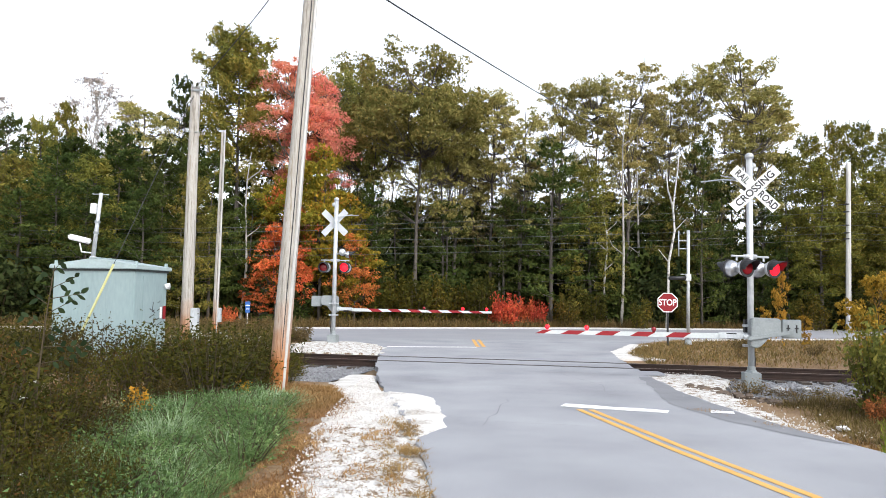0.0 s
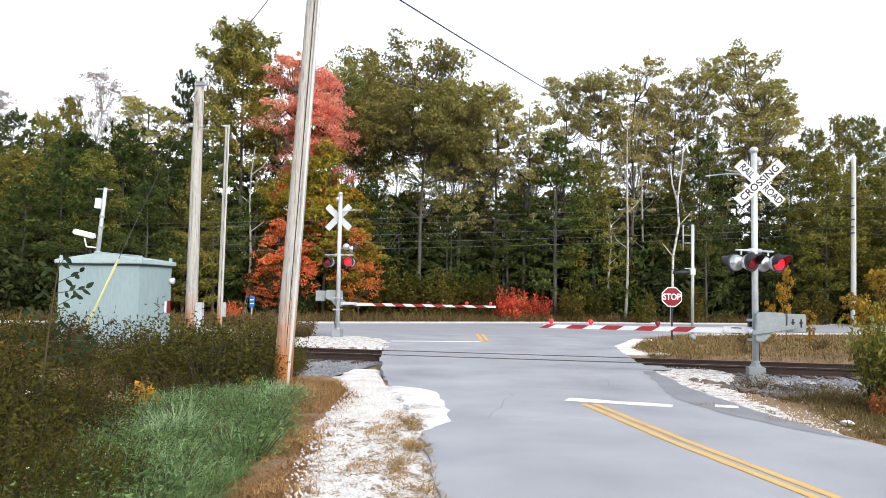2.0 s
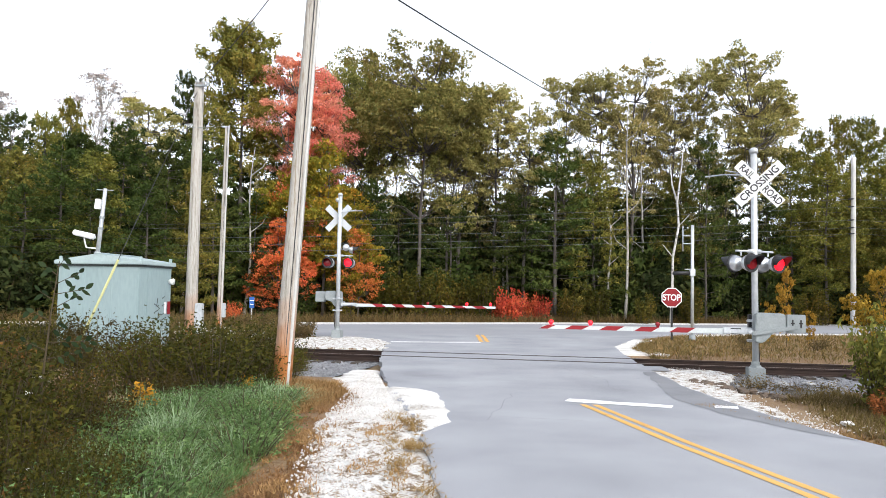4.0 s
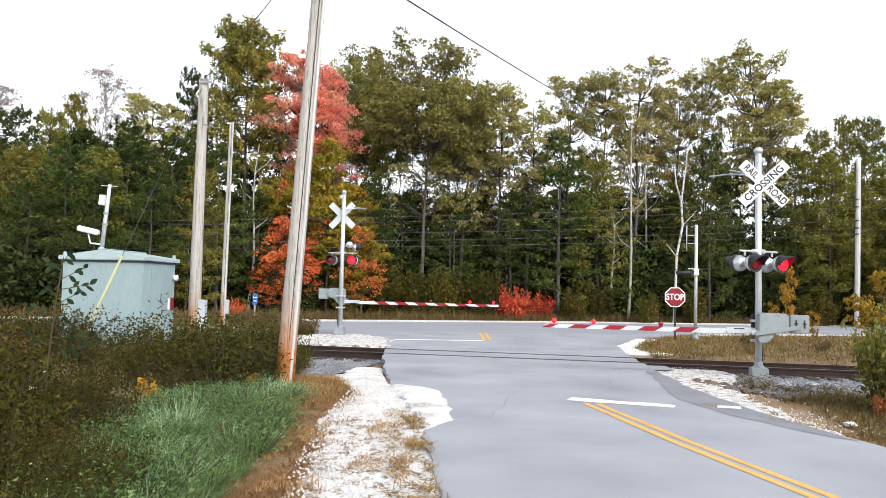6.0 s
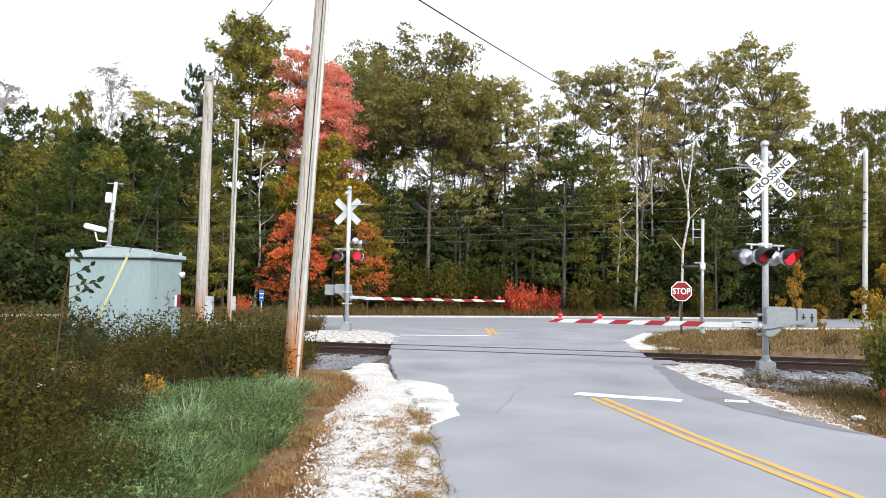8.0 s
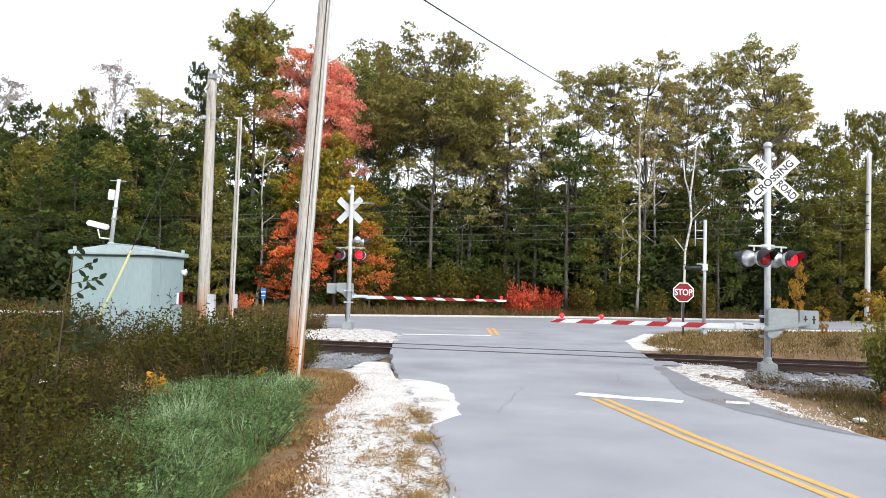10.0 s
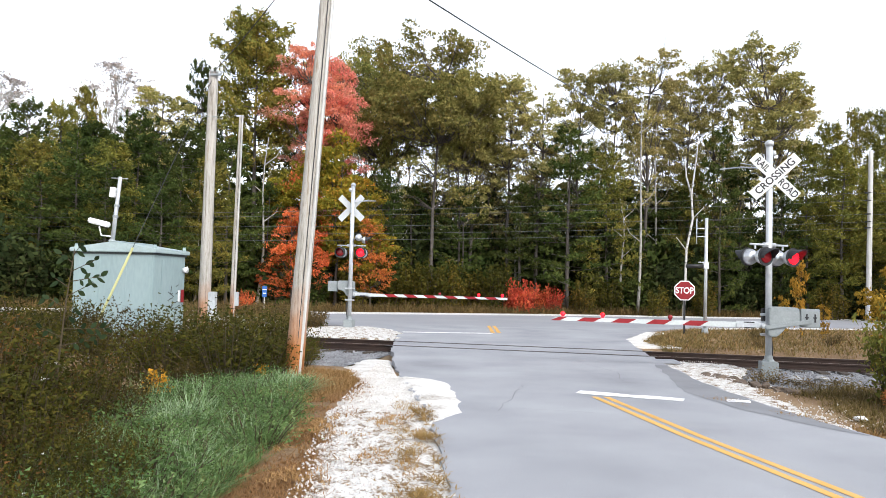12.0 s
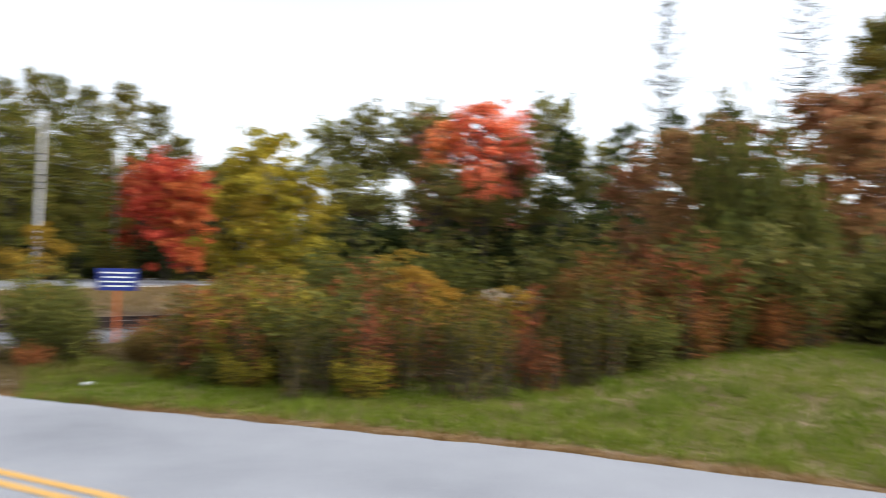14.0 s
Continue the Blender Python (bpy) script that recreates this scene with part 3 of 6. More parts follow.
def track():
    t = thing("railway_track", (0, TRACK_Y, 0), "single railway track with rusty rails across the road", "railway track", turn=TRACK_TURN)
    prof = [(-0.066, -0.172), (0.066, -0.172), (0.066, -0.155), (0.012, -0.14), (0.012, -0.045), (0.035, -0.035), (0.035, 0.0), (-0.035, 0.0), (-0.035, -0.035), (-0.012, -0.045), (-0.012, -0.14), (-0.066, -0.155)]
    for y in (-0.755, 0.755):
        m = Matrix(((0, 0, 1, 0), (1, 0, 0, y), (0, 1, 0, 0.012), (0, 0, 0, 1)))
        part("rail", Geo().prism(prof, -90, 90, m), RAIL, t, "rusty brown steel rail")
        part("rail_head", Geo().box((0, y, 0.014), (180, 0.05, 0.004)), RAILTOP, t, "worn rail head")
        for s, e in ((0.062, 0.055), (-0.058, 0.045)):
            part("flangeway", Geo().box((1.75, y + s, 0.006), (6.9, e, 0.004)), TAR, t, "dark gap beside the rail in the road")
    sl = mesh_of("sleeper", Geo().box((0, 0, 0), (0.23, 2.6, 0.16)), TIE, bevel=0.015)
    rng = random.Random(5)
    for i in range(-46, 70):
        x = i * 0.52
        if -1.9 < x < 5.3:
            continue
        s = new("sleeper", sl)
        s.parent = t
        s.matrix_basis = pose(x + rng.uniform(-0.03, 0.03), rng.uniform(-0.03, 0.03), -0.235, 0, 0, rng.uniform(-1.5, 1.5))
    return t


track()


def ballast():
    rng = np.random.default_rng(8)
    for x0, x1 in ((-70, -1.45), (4.95, 70)):
        bed = Geo()
        prof = [(-5.6, -0.3), (-4.6, -0.15), (-1.9, -0.2), (1.9, -0.2), (2.9, -0.3)]
        n = 60
        for i in range(n + 1):
            x = x0 + (x1 - x0) * i / n
            bed.v += [(x, y, z) for y, z in prof]
        bed.f = [(i * 5 + k, (i + 1) * 5 + k, (i + 1) * 5 + k + 1, i * 5 + k + 1) for i in range(n) for k in range(4)]
        b = part("ballast_bed", bed, BALLAST)
        b.matrix_basis = pose(0, TRACK_Y, 0, 0, 0, TRACK_TURN)
        tagged(b, "bed of grey crushed stone under the track", "ballast", kind="stuff")
    # loose stones near the road
    v, f = [], []
    base = np.array([(1, 0, 0), (-1, 0, 0), (0, 1, 0), (0, -1, 0), (0, 0, 1), (0, 0, -1)], float)
    tri = [(0, 2, 4), (2, 1, 4), (1, 3, 4), (3, 0, 4), (2, 0, 5), (1, 2, 5), (3, 1, 5), (0, 3, 5)]
    for k in range(13000):
        side = rng.random() < 0.45
        x = rng.uniform(-8, -1.5) if side else rng.uniform(5.0, 16)
        y = rng.uniform(-5.0, 2.5)
        z = -0.2 + (0.0185 * max(0, -1.9 - y) if y < 0 else -0.1 * max(0, y - 1.9))
        r = rng.uniform(0.014, 0.034)
        p = base * r * rng.uniform(0.7, 1.3, (6, 3)) + rng.normal(size=(6, 3)) * r * 0.15 + (x, y, z + r * 0.4)
        f += [tuple(i + len(v) for i in q) for q in tri]
        v += p.tolist()
    g = Geo()
    g.v, g.f = v, f
    s = part("ballast_stones", g, BALLAST, smooth=True)
    s.data.polygons.foreach_set("use_smooth", [False] * len(s.data.polygons))
    s.matrix_basis = pose(0, TRACK_Y, 0, 0, 0, TRACK_TURN)
    tagged(s, "loose grey crushed stones beside the rails", "ballast", kind="stuff")


ballast()


def pebbles():
    """Loose limestone pebbles on the shoulder and its edges."""
    rng = np.random.default_rng(15)
    base = np.array([(1, 0, 0), (-1, 0, 0), (0, 1, 0), (0, -1, 0), (0, 0, 1), (0, 0, -1)], float)
    tri = [(0, 2, 4), (2, 1, 4), (1, 3, 4), (3, 0, 4), (2, 0, 5), (1, 2, 5), (3, 1, 5), (0, 3, 5)]
    g = Geo()
    for k in range(7000):
        if k < 6200:
            y = rng.uniform(3.0, 15.5)
            x = rng.normal(-1.05 - 0.07 * max(0, y - 9), 0.55)
            z = -0.008 if y < 9.3 else 0.008
            if y > 12.5 and x > -0.95 - 0.14 * (y - 13):
                continue
            if x > 0.25 - 0.06 * y or x < -1.0 - 0.09 * min(y - 3, 6):
                continue
        else:
            y = rng.uniform(9.5, 18)
            x, z = rng.normal(4.75 + 0.12 * abs(y - 12), 0.3), -0.01
        r = rng.uniform(0.005, 0.016)
        g.f += [tuple(i + len(g.v) for i in q) for q in tri]
        g.v += (base * r * rng.uniform(0.6, 1.4, (6, 3)) + (x, y, z + r * 0.3)).tolist()
    ob = part("gravel_pebbles", g, PEBBLE, smooth=True)
    ob.data.polygons.foreach_set("use_smooth", [False] * len(ob.data.polygons))
    tagged(ob, "loose white limestone pebbles", "gravel", kind="stuff")


PEBBLE = mat("limestone_pebbles", [(0.3, (0.34, 0.3, 0.26)), (0.5, (0.56, 0.53, 0.5)), (0.7, (0.72, 0.7, 0.68))], 9, 60, 0.9, 0.4)
pebbles()

# ---- crossing signals ----


def crossbuck(parent, z, y, lettered):
    """Two crossed white blades on the mast; lettered on the side that faces the traffic."""
    b = new("crossbuck")
    b.parent, b.matrix_basis = parent, pose(0.09, y, z, 90, 0, 0)
    tagged(b, "white crossed railroad blades")
    for k, (ang, words) in enumerate(((-45, ("RAIL", "ROAD")), (43, ("CROSSING",)))):
        m = pose(0, 0, 0.004 + 0.008 * k, 0, 0, ang)
        blade = part("blade", Geo().box((0, 0, 0), (1.22, 0.23, 0.006)), WHITE if lettered else SIGNBACK, b, bevel=0.002)
        blade.matrix_basis = m
        if lettered:
            for i, w in enumerate(words):
                x = (0 if len(words) == 1 else (-0.36 if i == 0 else 0.36))
                letters(w, 0.21, "lettering", INK, b, m @ pose(x, 0, 0.006), 1.0 if len(words) == 1 else 0.8)
    return b


def flasher(parent, at, turn, lit):
    """One round signal lamp: bowl, black target, red lens and hood, facing its own -y."""
    f = new("flasher")
    f.parent, f.matrix_basis = parent, pose(*at, 0, 0, turn)
    tagged(f, "round red flashing lamp, lit" if lit else "round red flashing lamp, unlit")
    n = 20
    prof = [(0.03, 0.2), (0.1, 0.19), (0.14, 0.15), (0.17, 0.08), (0.175, 0.0)]
    part("housing", Geo().tube([(0, d, 0) for r, d in prof], [r for r, d in prof], n), SILVER, f, "silver bowl housing", True)
    part("target", Geo().tube([(0, -0.012, 0), (0, 0.0, 0)], 0.2, 28), BLACK, f, "black round target plate")
    part("lens", Geo().tube([(0, -0.014, 0), (0, -0.035, 0), (0, -0.045, 0)], [0.148, 0.13, 0.05], n), LENS_LIT if lit else LENS_DIM, f, "glowing red lens" if lit else "dark red lens", True)
    hood = Geo()
    m = 12
    for d, r in ((-0.012, 0.165), (-0.32, 0.155)):
        for k in range(m + 1):
            a = radians(-15 + 210 * k / m)
            ext = d if d > -0.1 else d * (0.35 + 0.65 * max(0, math.sin(a)))
            hood.v.append((r * math.cos(a), ext, r * math.sin(a)))
    hood.f = [(k, k + 1, m + 2 + k, m + 1 + k) for k in range(m)]
    h = part("hood", hood, BLACK, f, "black hood")
    sol = h.modifiers.new("thick", "SOLIDIFY")
    sol.thickness = 0.006
    return f


def crossing_signal(name, at, turn, length, height, buck_z, lamp_z, lamp_turn, near, label):
    s = thing(name, at, label, "crossing signal", "crossing signals", turn)
    # pedestal and mast
    part("pedestal", Geo().box((0, 0, 0.06), (0.34, 0.34, 0.5)).box((0, 0, -0.17), (0.42, 0.42, 0.06)).tube([(0, 0, 0.3), (0, 0, 0.37)], [0.15, 0.1], 4).tube([(0, 0, 0.34), (0, 0, 0.44)], 0.085, 16), CAST, s, "grey cast pedestal", bevel=0.012)
    part("mast", Geo().tube([(0, 0, 0.3), (0, 0, height)], 0.065 if near else 0.075, 18), GALV, s, smooth=True)
    part("cap", Geo().tube([(0, 0, height - 0.05), (0, 0, height + 0.03), (0, 0, height + 0.07)], [0.09, 0.09, 0.04], 16), GALV, s, smooth=True)
    part("bell", Geo().tube([(0.06, 0.06, height - 0.2), (0.1, 0.1, height - 0.2), (0.13, 0.13, height - 0.2)], [0.08, 0.07, 0.02], 16), GALV, s, "small warning bell", True)
    crossbuck(s, buck_z, -0.1, near)
    # the side rod beside the blades
    part("side_rod", Geo().tube([(-0.05, 0.05, buck_z + 0.2), (-0.55, 0.12, buck_z + 0.24), (-0.95, 0.3, buck_z + 0.22)], 0.014, 8).tube([(-0.06, -0.03, buck_z + 0.2), (-0.6, -0.05, buck_z + 0.3)], 0.01, 8), GALV, s, "thin steel side rod")
    # crossarm with lamps
    arm = new("lamp_crossarm")
    arm.parent, arm.matrix_basis = s, pose(0, 0, lamp_z, 0, 0, lamp_turn)
    tagged(arm, "steel crossarm carrying paired lamps")
    part("crossarm_pipe", Geo().tube([(-0.52, 0, 0.26), (0.52, 0, 0.26)], 0.022, 10).tube([(-0.16, 0, 0.26), (0.16, 0, 0.26)], 0.05, 10), GALV, arm, smooth=True)
    for x in (-0.38, 0.38):
        part("hanger", Geo().tube([(x, 0, 0.26), (x, 0, 0.16)], 0.02, 8), GALV, arm)
    flasher(s, tuple(Matrix.Rotation(radians(lamp_turn), 3, "Z") @ Vector((-0.38, -0.28, 0)) + Vector((0, 0, lamp_z))), lamp_turn, False)
    flasher(s, tuple(Matrix.Rotation(radians(lamp_turn), 3, "Z") @ Vector((0.38, -0.28, 0)) + Vector((0, 0, lamp_z))), lamp_turn, near)
    for k, x in enumerate((-0.38, 0.38)):
        flasher(s, tuple(Matrix.Rotation(radians(lamp_turn), 3, "Z") @ Vector((x, 0.2, 0)) + Vector((0, 0, lamp_z))), lamp_turn + 180, (not near) and k == 0)
    # gate mechanism
    gz = 1.07 if near else 1.22
    hz = gz + (0.09 if near else 0.2)
    out = [(-0.09, -0.27), (-0.03, -0.32), (0.08, -0.31), (0.2, -0.2), (0.28, -0.09), (0.37, -0.05), (0.5, -0.03), (0.52, 0.02), (0.52, 0.25), (0.48, 0.3), (0.04, 0.31), (-0.06, 0.27)]
    part("gate_mechanism", Geo().prism(out, -0.02, 0.3, pose(0, -0.08, hz, 90, 0, 0)), CAST, s, "grey cast gate mechanism housing", bevel=0.02)
    for z in (gz + 0.22, gz - 0.2):
        part("mounting_clamp", Geo().box((0, 0.02, z), (0.3, 0.24, 0.05)), GALV, s, bevel=0.008)
    w = part("counterweight", Geo().box((0.74, -0.23, hz + 0.09), (0.37, 0.14, 0.38)), CAST, s, "grey counterweight plates", bevel=0.012)
    for dx in (-0.07, 0.09):
        part("slot", Geo().box((0.74 + dx, -0.303, hz + 0.09), (0.03, 0.006, 0.17)).box((0.74 + dx, -0.303, hz + 0.1), (0.075, 0.006, 0.025)), BLACK, w, "dark bolt slot")
    part("counterweight_arm", Geo().box((0.3, -0.4, hz - 0.05), (0.9, 0.04, 0.09), Matrix.Rotation(radians(-10), 3, "Y")), CAST, s, bevel=0.01)
    part("arm_bracket", Geo().box((-0.36, -0.12, gz + 0.03), (0.62, 0.04, 0.1)).box((-0.36, -0.26, gz + 0.0), (0.64, 0.04, 0.09)).tube([(-0.16, -0.36, gz), (-0.16, -0.02, gz)], 0.05, 12), GALV, s, "galvanised arm bracket", bevel=0.006)
    part("shear_pin_block", Geo().box((-0.42, -0.19, gz + 0.0), (0.2, 0.1, 0.13)), BLACK, s, "dark shear pin block", bevel=0.008)
    if near:
        part("junction_box", Geo().box((-0.02, 0.2, gz + 0.2), (0.16, 0.2, 0.3)), BLACK, s, "dark junction box", bevel=0.01)
    part("conduit", Geo().tube([(0.06, 0.03, 0.3), (0.1, 0.1, gz - 0.5), (0.05, 0.12, gz - 0.15)], 0.018, 8), BLACK, s, "black cable conduit", True)
    # lowered gate arm
    a0, a1 = -0.62, -length
    g = Geo()
    for x, h, d in ((a0, 0.056, 0.03), (a1, 0.038, 0.016)):
        g.v += [(x, -0.19 - d, gz - h), (x, -0.19 + d, gz - h), (x, -0.19 + d, gz + h), (x, -0.19 - d, gz + h)]
    g.f = [(0, 1, 2, 3), (7, 6, 5, 4), (0, 4, 5, 1), (1, 5, 6, 2), (2, 6, 7, 3), (3, 7, 4, 0)]
    ga = part("gate_arm", g, ARMWHITE, s, "lowered white gate arm with red stripes")
    k, x = 0, -1.32
    while x > a1 + 0.1:
        x2 = max(x - 0.375, a1)
        t0, t1 = (x - a0) / (a1 - a0), (x2 - a0) / (a1 - a0)
        hh, hd = 0.056 + (0.038 - 0.056) * t0, 0.034 + (0.02 - 0.034) * t0
        hh2 = 0.056 + (0.038 - 0.056) * t1
        sh = 0.17
        st = Geo()
        st.v = [(x - sh / 2, -0.19 - hd, gz - hh - .001), (x + sh / 2, -0.19 - hd, gz + hh + .001), (x2 + sh / 2, -0.19 - hd, gz + hh2 + .001), (x2 - sh / 2, -0.19 - hd, gz - hh2 - .001)]
        st.v += [(p[0], -0.19 + hd, p[2]) for p in st.v]
        st.f = [(0, 1, 2, 3), (7, 6, 5, 4), (1, 5, 6, 2), (0, 3, 7, 4), (0, 4, 5, 1), (3, 2, 6, 7)]
        part("red_stripe", st, RED, ga, "red reflective stripe")
        x -= 0.735
        k += 1
    for i, d in enumerate((0.18, 1.03, 2.44)):
        lx = a1 + d
        lamp = part("arm_lamp", Geo().tube([(lx, -0.19, gz + 0.05), (lx, -0.19, gz + 0.075)], 0.03, 10).tube([(lx, -0.24, gz + 0.11), (lx, -0.23, gz + 0.11), (lx, -0.15, gz + 0.11), (lx, -0.14, gz + 0.11)], [0.03, 0.05, 0.05, 0.03], 14), LENS_LIT if i != 2 else LENS_DIM, ga, "small red gate lamp", True)
    return s


crossing_signal("crossing_signal", (6.6, 16.15, -0.12), TRACK_TURN, 4.45, 4.92, 4.2, 2.5, 34, True, "galvanised crossing signal with lettered crossbuck and lowered striped gate")
far_sig = crossing_signal("crossing_signal", (-3.85, 27.75, -0.02), 180 + TRACK_TURN, 5.75, 5.25, 4.4, 2.75, 8, False, "galvanised crossing signal seen from behind, gate lowered beyond the track")
# a second pair of lamps that face along the highway
part("side_bracket", Geo().tube([(0, 0, 3.25), (-0.5, 0.1, 3.25)], 0.022, 8), GALV, far_sig, smooth=True)
for at_, turn_ in (((-0.3, 0.1, 3.3), 12), ((-0.52, -0.02, 3.22), -78)):
    side_lamp = flasher(far_sig, at_, turn_, False)
    side_lamp.scale = (0.72, 0.72, 0.72)

# ---- signs and poles ----


def stop_sign(at, turn):
    s = thing("stop_sign", at, "red octagonal stop sign on a dark steel post", "stop sign", turn=turn)
    part("post", Geo().box((0, 0, 0.85), (0.055, 0.03, 2.0)).box((-0.03, 0.012, 0.85), (0.018, 0.03, 2.0)).box((0.03, 0.012, 0.85), (0.018, 0.03, 2.0)), BLACK, s, "dark channel steel post")
    octo = lambda r: [(r * math.cos(radians(22.5 + 45 * k)), r * math.sin(radians(22.5 + 45 * k))) for k in range(8)]
    plate = part("plate", Geo().prism(octo(0.415), 0, 0.004, pose(0, -0.03, 1.72, 90)), WHITE, s, "white bordered octagonal plate")
    part("face", Geo().prism(octo(0.375), 0.004, 0.006, pose(0, -0.03, 1.72, 90)), RED, s, "red reflective face")
    letters("STOP", 0.34, "lettering", WHITE, s, pose(0, -0.038, 1.715, 90), 0.82)
    return s


stop_sign((8.98, 30.0, -0.06), -14)


def detector_pole(at):
    s = thing("detector_pole", at, "slim galvanised pole with antenna and dark horizontal sensor", "pole")
    part("pole", Geo().tube([(0, 0, 0), (0.03, 0, 4.65)], 0.065, 12), GALV, s, smooth=True)
    part("foot", Geo().tube([(0, 0, -0.1), (0, 0, 0.25)], [0.16, 0.12], 12), CAST, s, smooth=True)
    part("antenna", Geo().tube([(-0.36, 0, 3.6), (-0.36, 0, 4.62)], 0.022, 8), GALV, s, "white vertical antenna rod", True)
    for z in (3.9, 4.22):
        part("antenna_bracket", Geo().tube([(0, 0, z), (-0.36, 0, z)], 0.016, 8), GALV, s)
    part("sensor", Geo().tube([(-0.1, -0.05, 2.72), (-0.42, -0.05, 2.71), (-0.78, -0.05, 2.7)], [0.07, 0.075, 0.07], 12), BLACK, s, "dark horizontal sensor barrel", True)
    part("sensor_mount", Geo().box((0.0, -0.05, 2.74), (0.2, 0.16, 0.26)).tube([(-0.3, 0, 2.87), (0.1, 0, 2.87)], 0.02, 8), SIGNBACK, s, "pale sensor mount", bevel=0.01)
    return s


detector_pole((9.98, 30.6, -0.06))

POLEWOOD = WOOD.copy()
POLEWOOD.name = "pole_wood_with_stained_foot"
n_, l_ = POLEWOOD.node_tree.nodes, POLEWOOD.node_tree.links
bs_ = n_["Principled BSDF"]
src_ = bs_.inputs["Base Color"].links[0].from_socket
sep_, tcz_, nzz_, addz_, mrz_, mx_ = n_.new("ShaderNodeSeparateXYZ"), n_.new("ShaderNodeTexCoord"), n_.new("ShaderNodeTexNoise"), n_.new("ShaderNodeMath"), n_.new("ShaderNodeMapRange"), n_.new("ShaderNodeMix")
nzz_.inputs["Scale"].default_value = 3
l_.new(tcz_.outputs["Object"], sep_.inputs[0])
l_.new(tcz_.outputs["Object"], nzz_.inputs["Vector"])
l_.new(sep_.outputs["Z"], addz_.inputs[0])
l_.new(nzz_.outputs["Fac"], addz_.inputs[1])
mrz_.inputs["From Min"].default_value, mrz_.inputs["From Max"].default_value = 2.2, 0.9
mrz_.inputs["To Max"].default_value = 1.0
l_.new(addz_.outputs[0], mrz_.inputs["Value"])
mx_.data_type = "RGBA"
mx_.blend_type = "MULTIPLY"
l_.new(mrz_.outputs[0], mx_.inputs["Factor"])
l_.new(src_, mx_.inputs["A"])
mx_.inputs["B"].default_value = (0.9, 0.36, 0.1, 1)
l_.new(mx_.outputs["Result"], bs_.inputs["Base Color"])


def utility_pole(at, top, r0, r1, label, conduit=0.0, hardware="", wood=None):
    s = thing("utility_pole", at, label, "utility pole", "wooden utility poles")
    n = 14
    pts = [(top[0] * k / n, top[1] * k / n, -0.3 + (top[2] + 0.3) * k / n) for k in range(n + 1)]
    rng = random.Random(int(top[2] * 100))
    part("pole", Geo().tube(pts, [r0 + (r1 - r0) * k / n + rng.uniform(-0.004, 0.004) for k in range(n + 1)], 16), wood or POLEWOOD, s, smooth=True)
    if conduit:
        part("conduit", Geo().tube([(p[0] + r0 * 0.62 + conduit * 0.5, p[1] - r0 * 0.62, p[2]) for p in pts], conduit, 8), PALEWOOD, s, "pale cable guard strip", True)
        part("ground_wire", Geo().tube([(p[0] + r0 * 0.3, p[1] - r0 * 0.86, p[2]) for p in pts], conduit * 0.34, 6), CABLE, s, "black cable stapled to the pole", True)
    if hardware == "insulators":
        part("crossarm", Geo().box((top[0] + 0.1, top[1] - 0.14, top[2] - 0.12), (0.34, 0.05, 0.06)), CAST, s, bevel=0.008)
        for x in (0.0, 0.15, 0.26):
            part("insulator", Geo().tube([(top[0] + x, top[1] - 0.14, top[2] + z) for z in (-0.06, 0.0, 0.05, 0.1)], [0.03, 0.05, 0.03, 0.04], 10), SIGNBACK, s, "pale insulator", True)
        part("meter_box", Geo().box((0.24, -0.05, 0.85), (0.2, 0.2, 0.85)), GALV, s, "grey electric box", bevel=0.015)
        part("bolt", Geo().tube([(-0.2, -0.12, top[2] - 1.3), (0.2, -0.12, top[2] - 1.3)], 0.012, 6), CAST, s)
    if hardware == "small":
        part("meter_box", Geo().box((0.17, -0.05, 0.95), (0.12, 0.12, 0.5)), GALV, s, "small grey electric box", bevel=0.012)
        part("top_bracket", Geo().box((top[0] - 0.06, top[1] - 0.05, top[2] - 0.03), (0.2, 0.05, 0.05)), SIGNBACK, s)
    if hardware == "bands":
        for k, z in enumerate((8.4, 7.9, 7.0, 6.5, 6.1)):
            part("band", Geo().tube([(0, 0, z - 0.04), (0, 0, z + 0.04)], r0 * 1.05, 14), CABLE, s, "dark cable clamp band")
    return s


utility_pole((-2.78, 13.2, 0), (0.47, 0.0, 8.3), 0.165, 0.115, "leaning weathered wooden utility pole with cable guard", 0.028)
utility_pole((-6.95, 21.0, 0), (0.0, 0.0, 7.45), 0.175, 0.125, "grey weathered wooden utility pole with meter box", 0, "insulators")
utility_pole((-7.93, 27.0, 0), (0.06, 0.0, 7.55), 0.105, 0.075, "thin weathered wooden utility pole beside the highway", 0.02, "small")
utility_pole((26.85, 50.0, 0), (0.2, 0.0, 11.2), 0.18, 0.14, "tall pale utility pole beyond the highway", 0, "bands", PALEWOOD)
utility_pole((36.3, 56.2, 0), (0.1, 0.0, 10.0), 0.24, 0.2, "stout grey wooden pole among the red maples", 0, "", WOOD)


def wire(name, a, b, sag, r, label, category="cable"):
    n = 24
    a, b = Vector(a), Vector(b)
    pts = [a.lerp(b, k / n) - Vector((0, 0, sag * 4 * (k / n) * (1 - k / n))) for k in range(n + 1)]
    return tagged(part(name, Geo().tube(pts, r, 6, False), LINE if name == "line_cable" else CABLE, smooth=True), label, category)


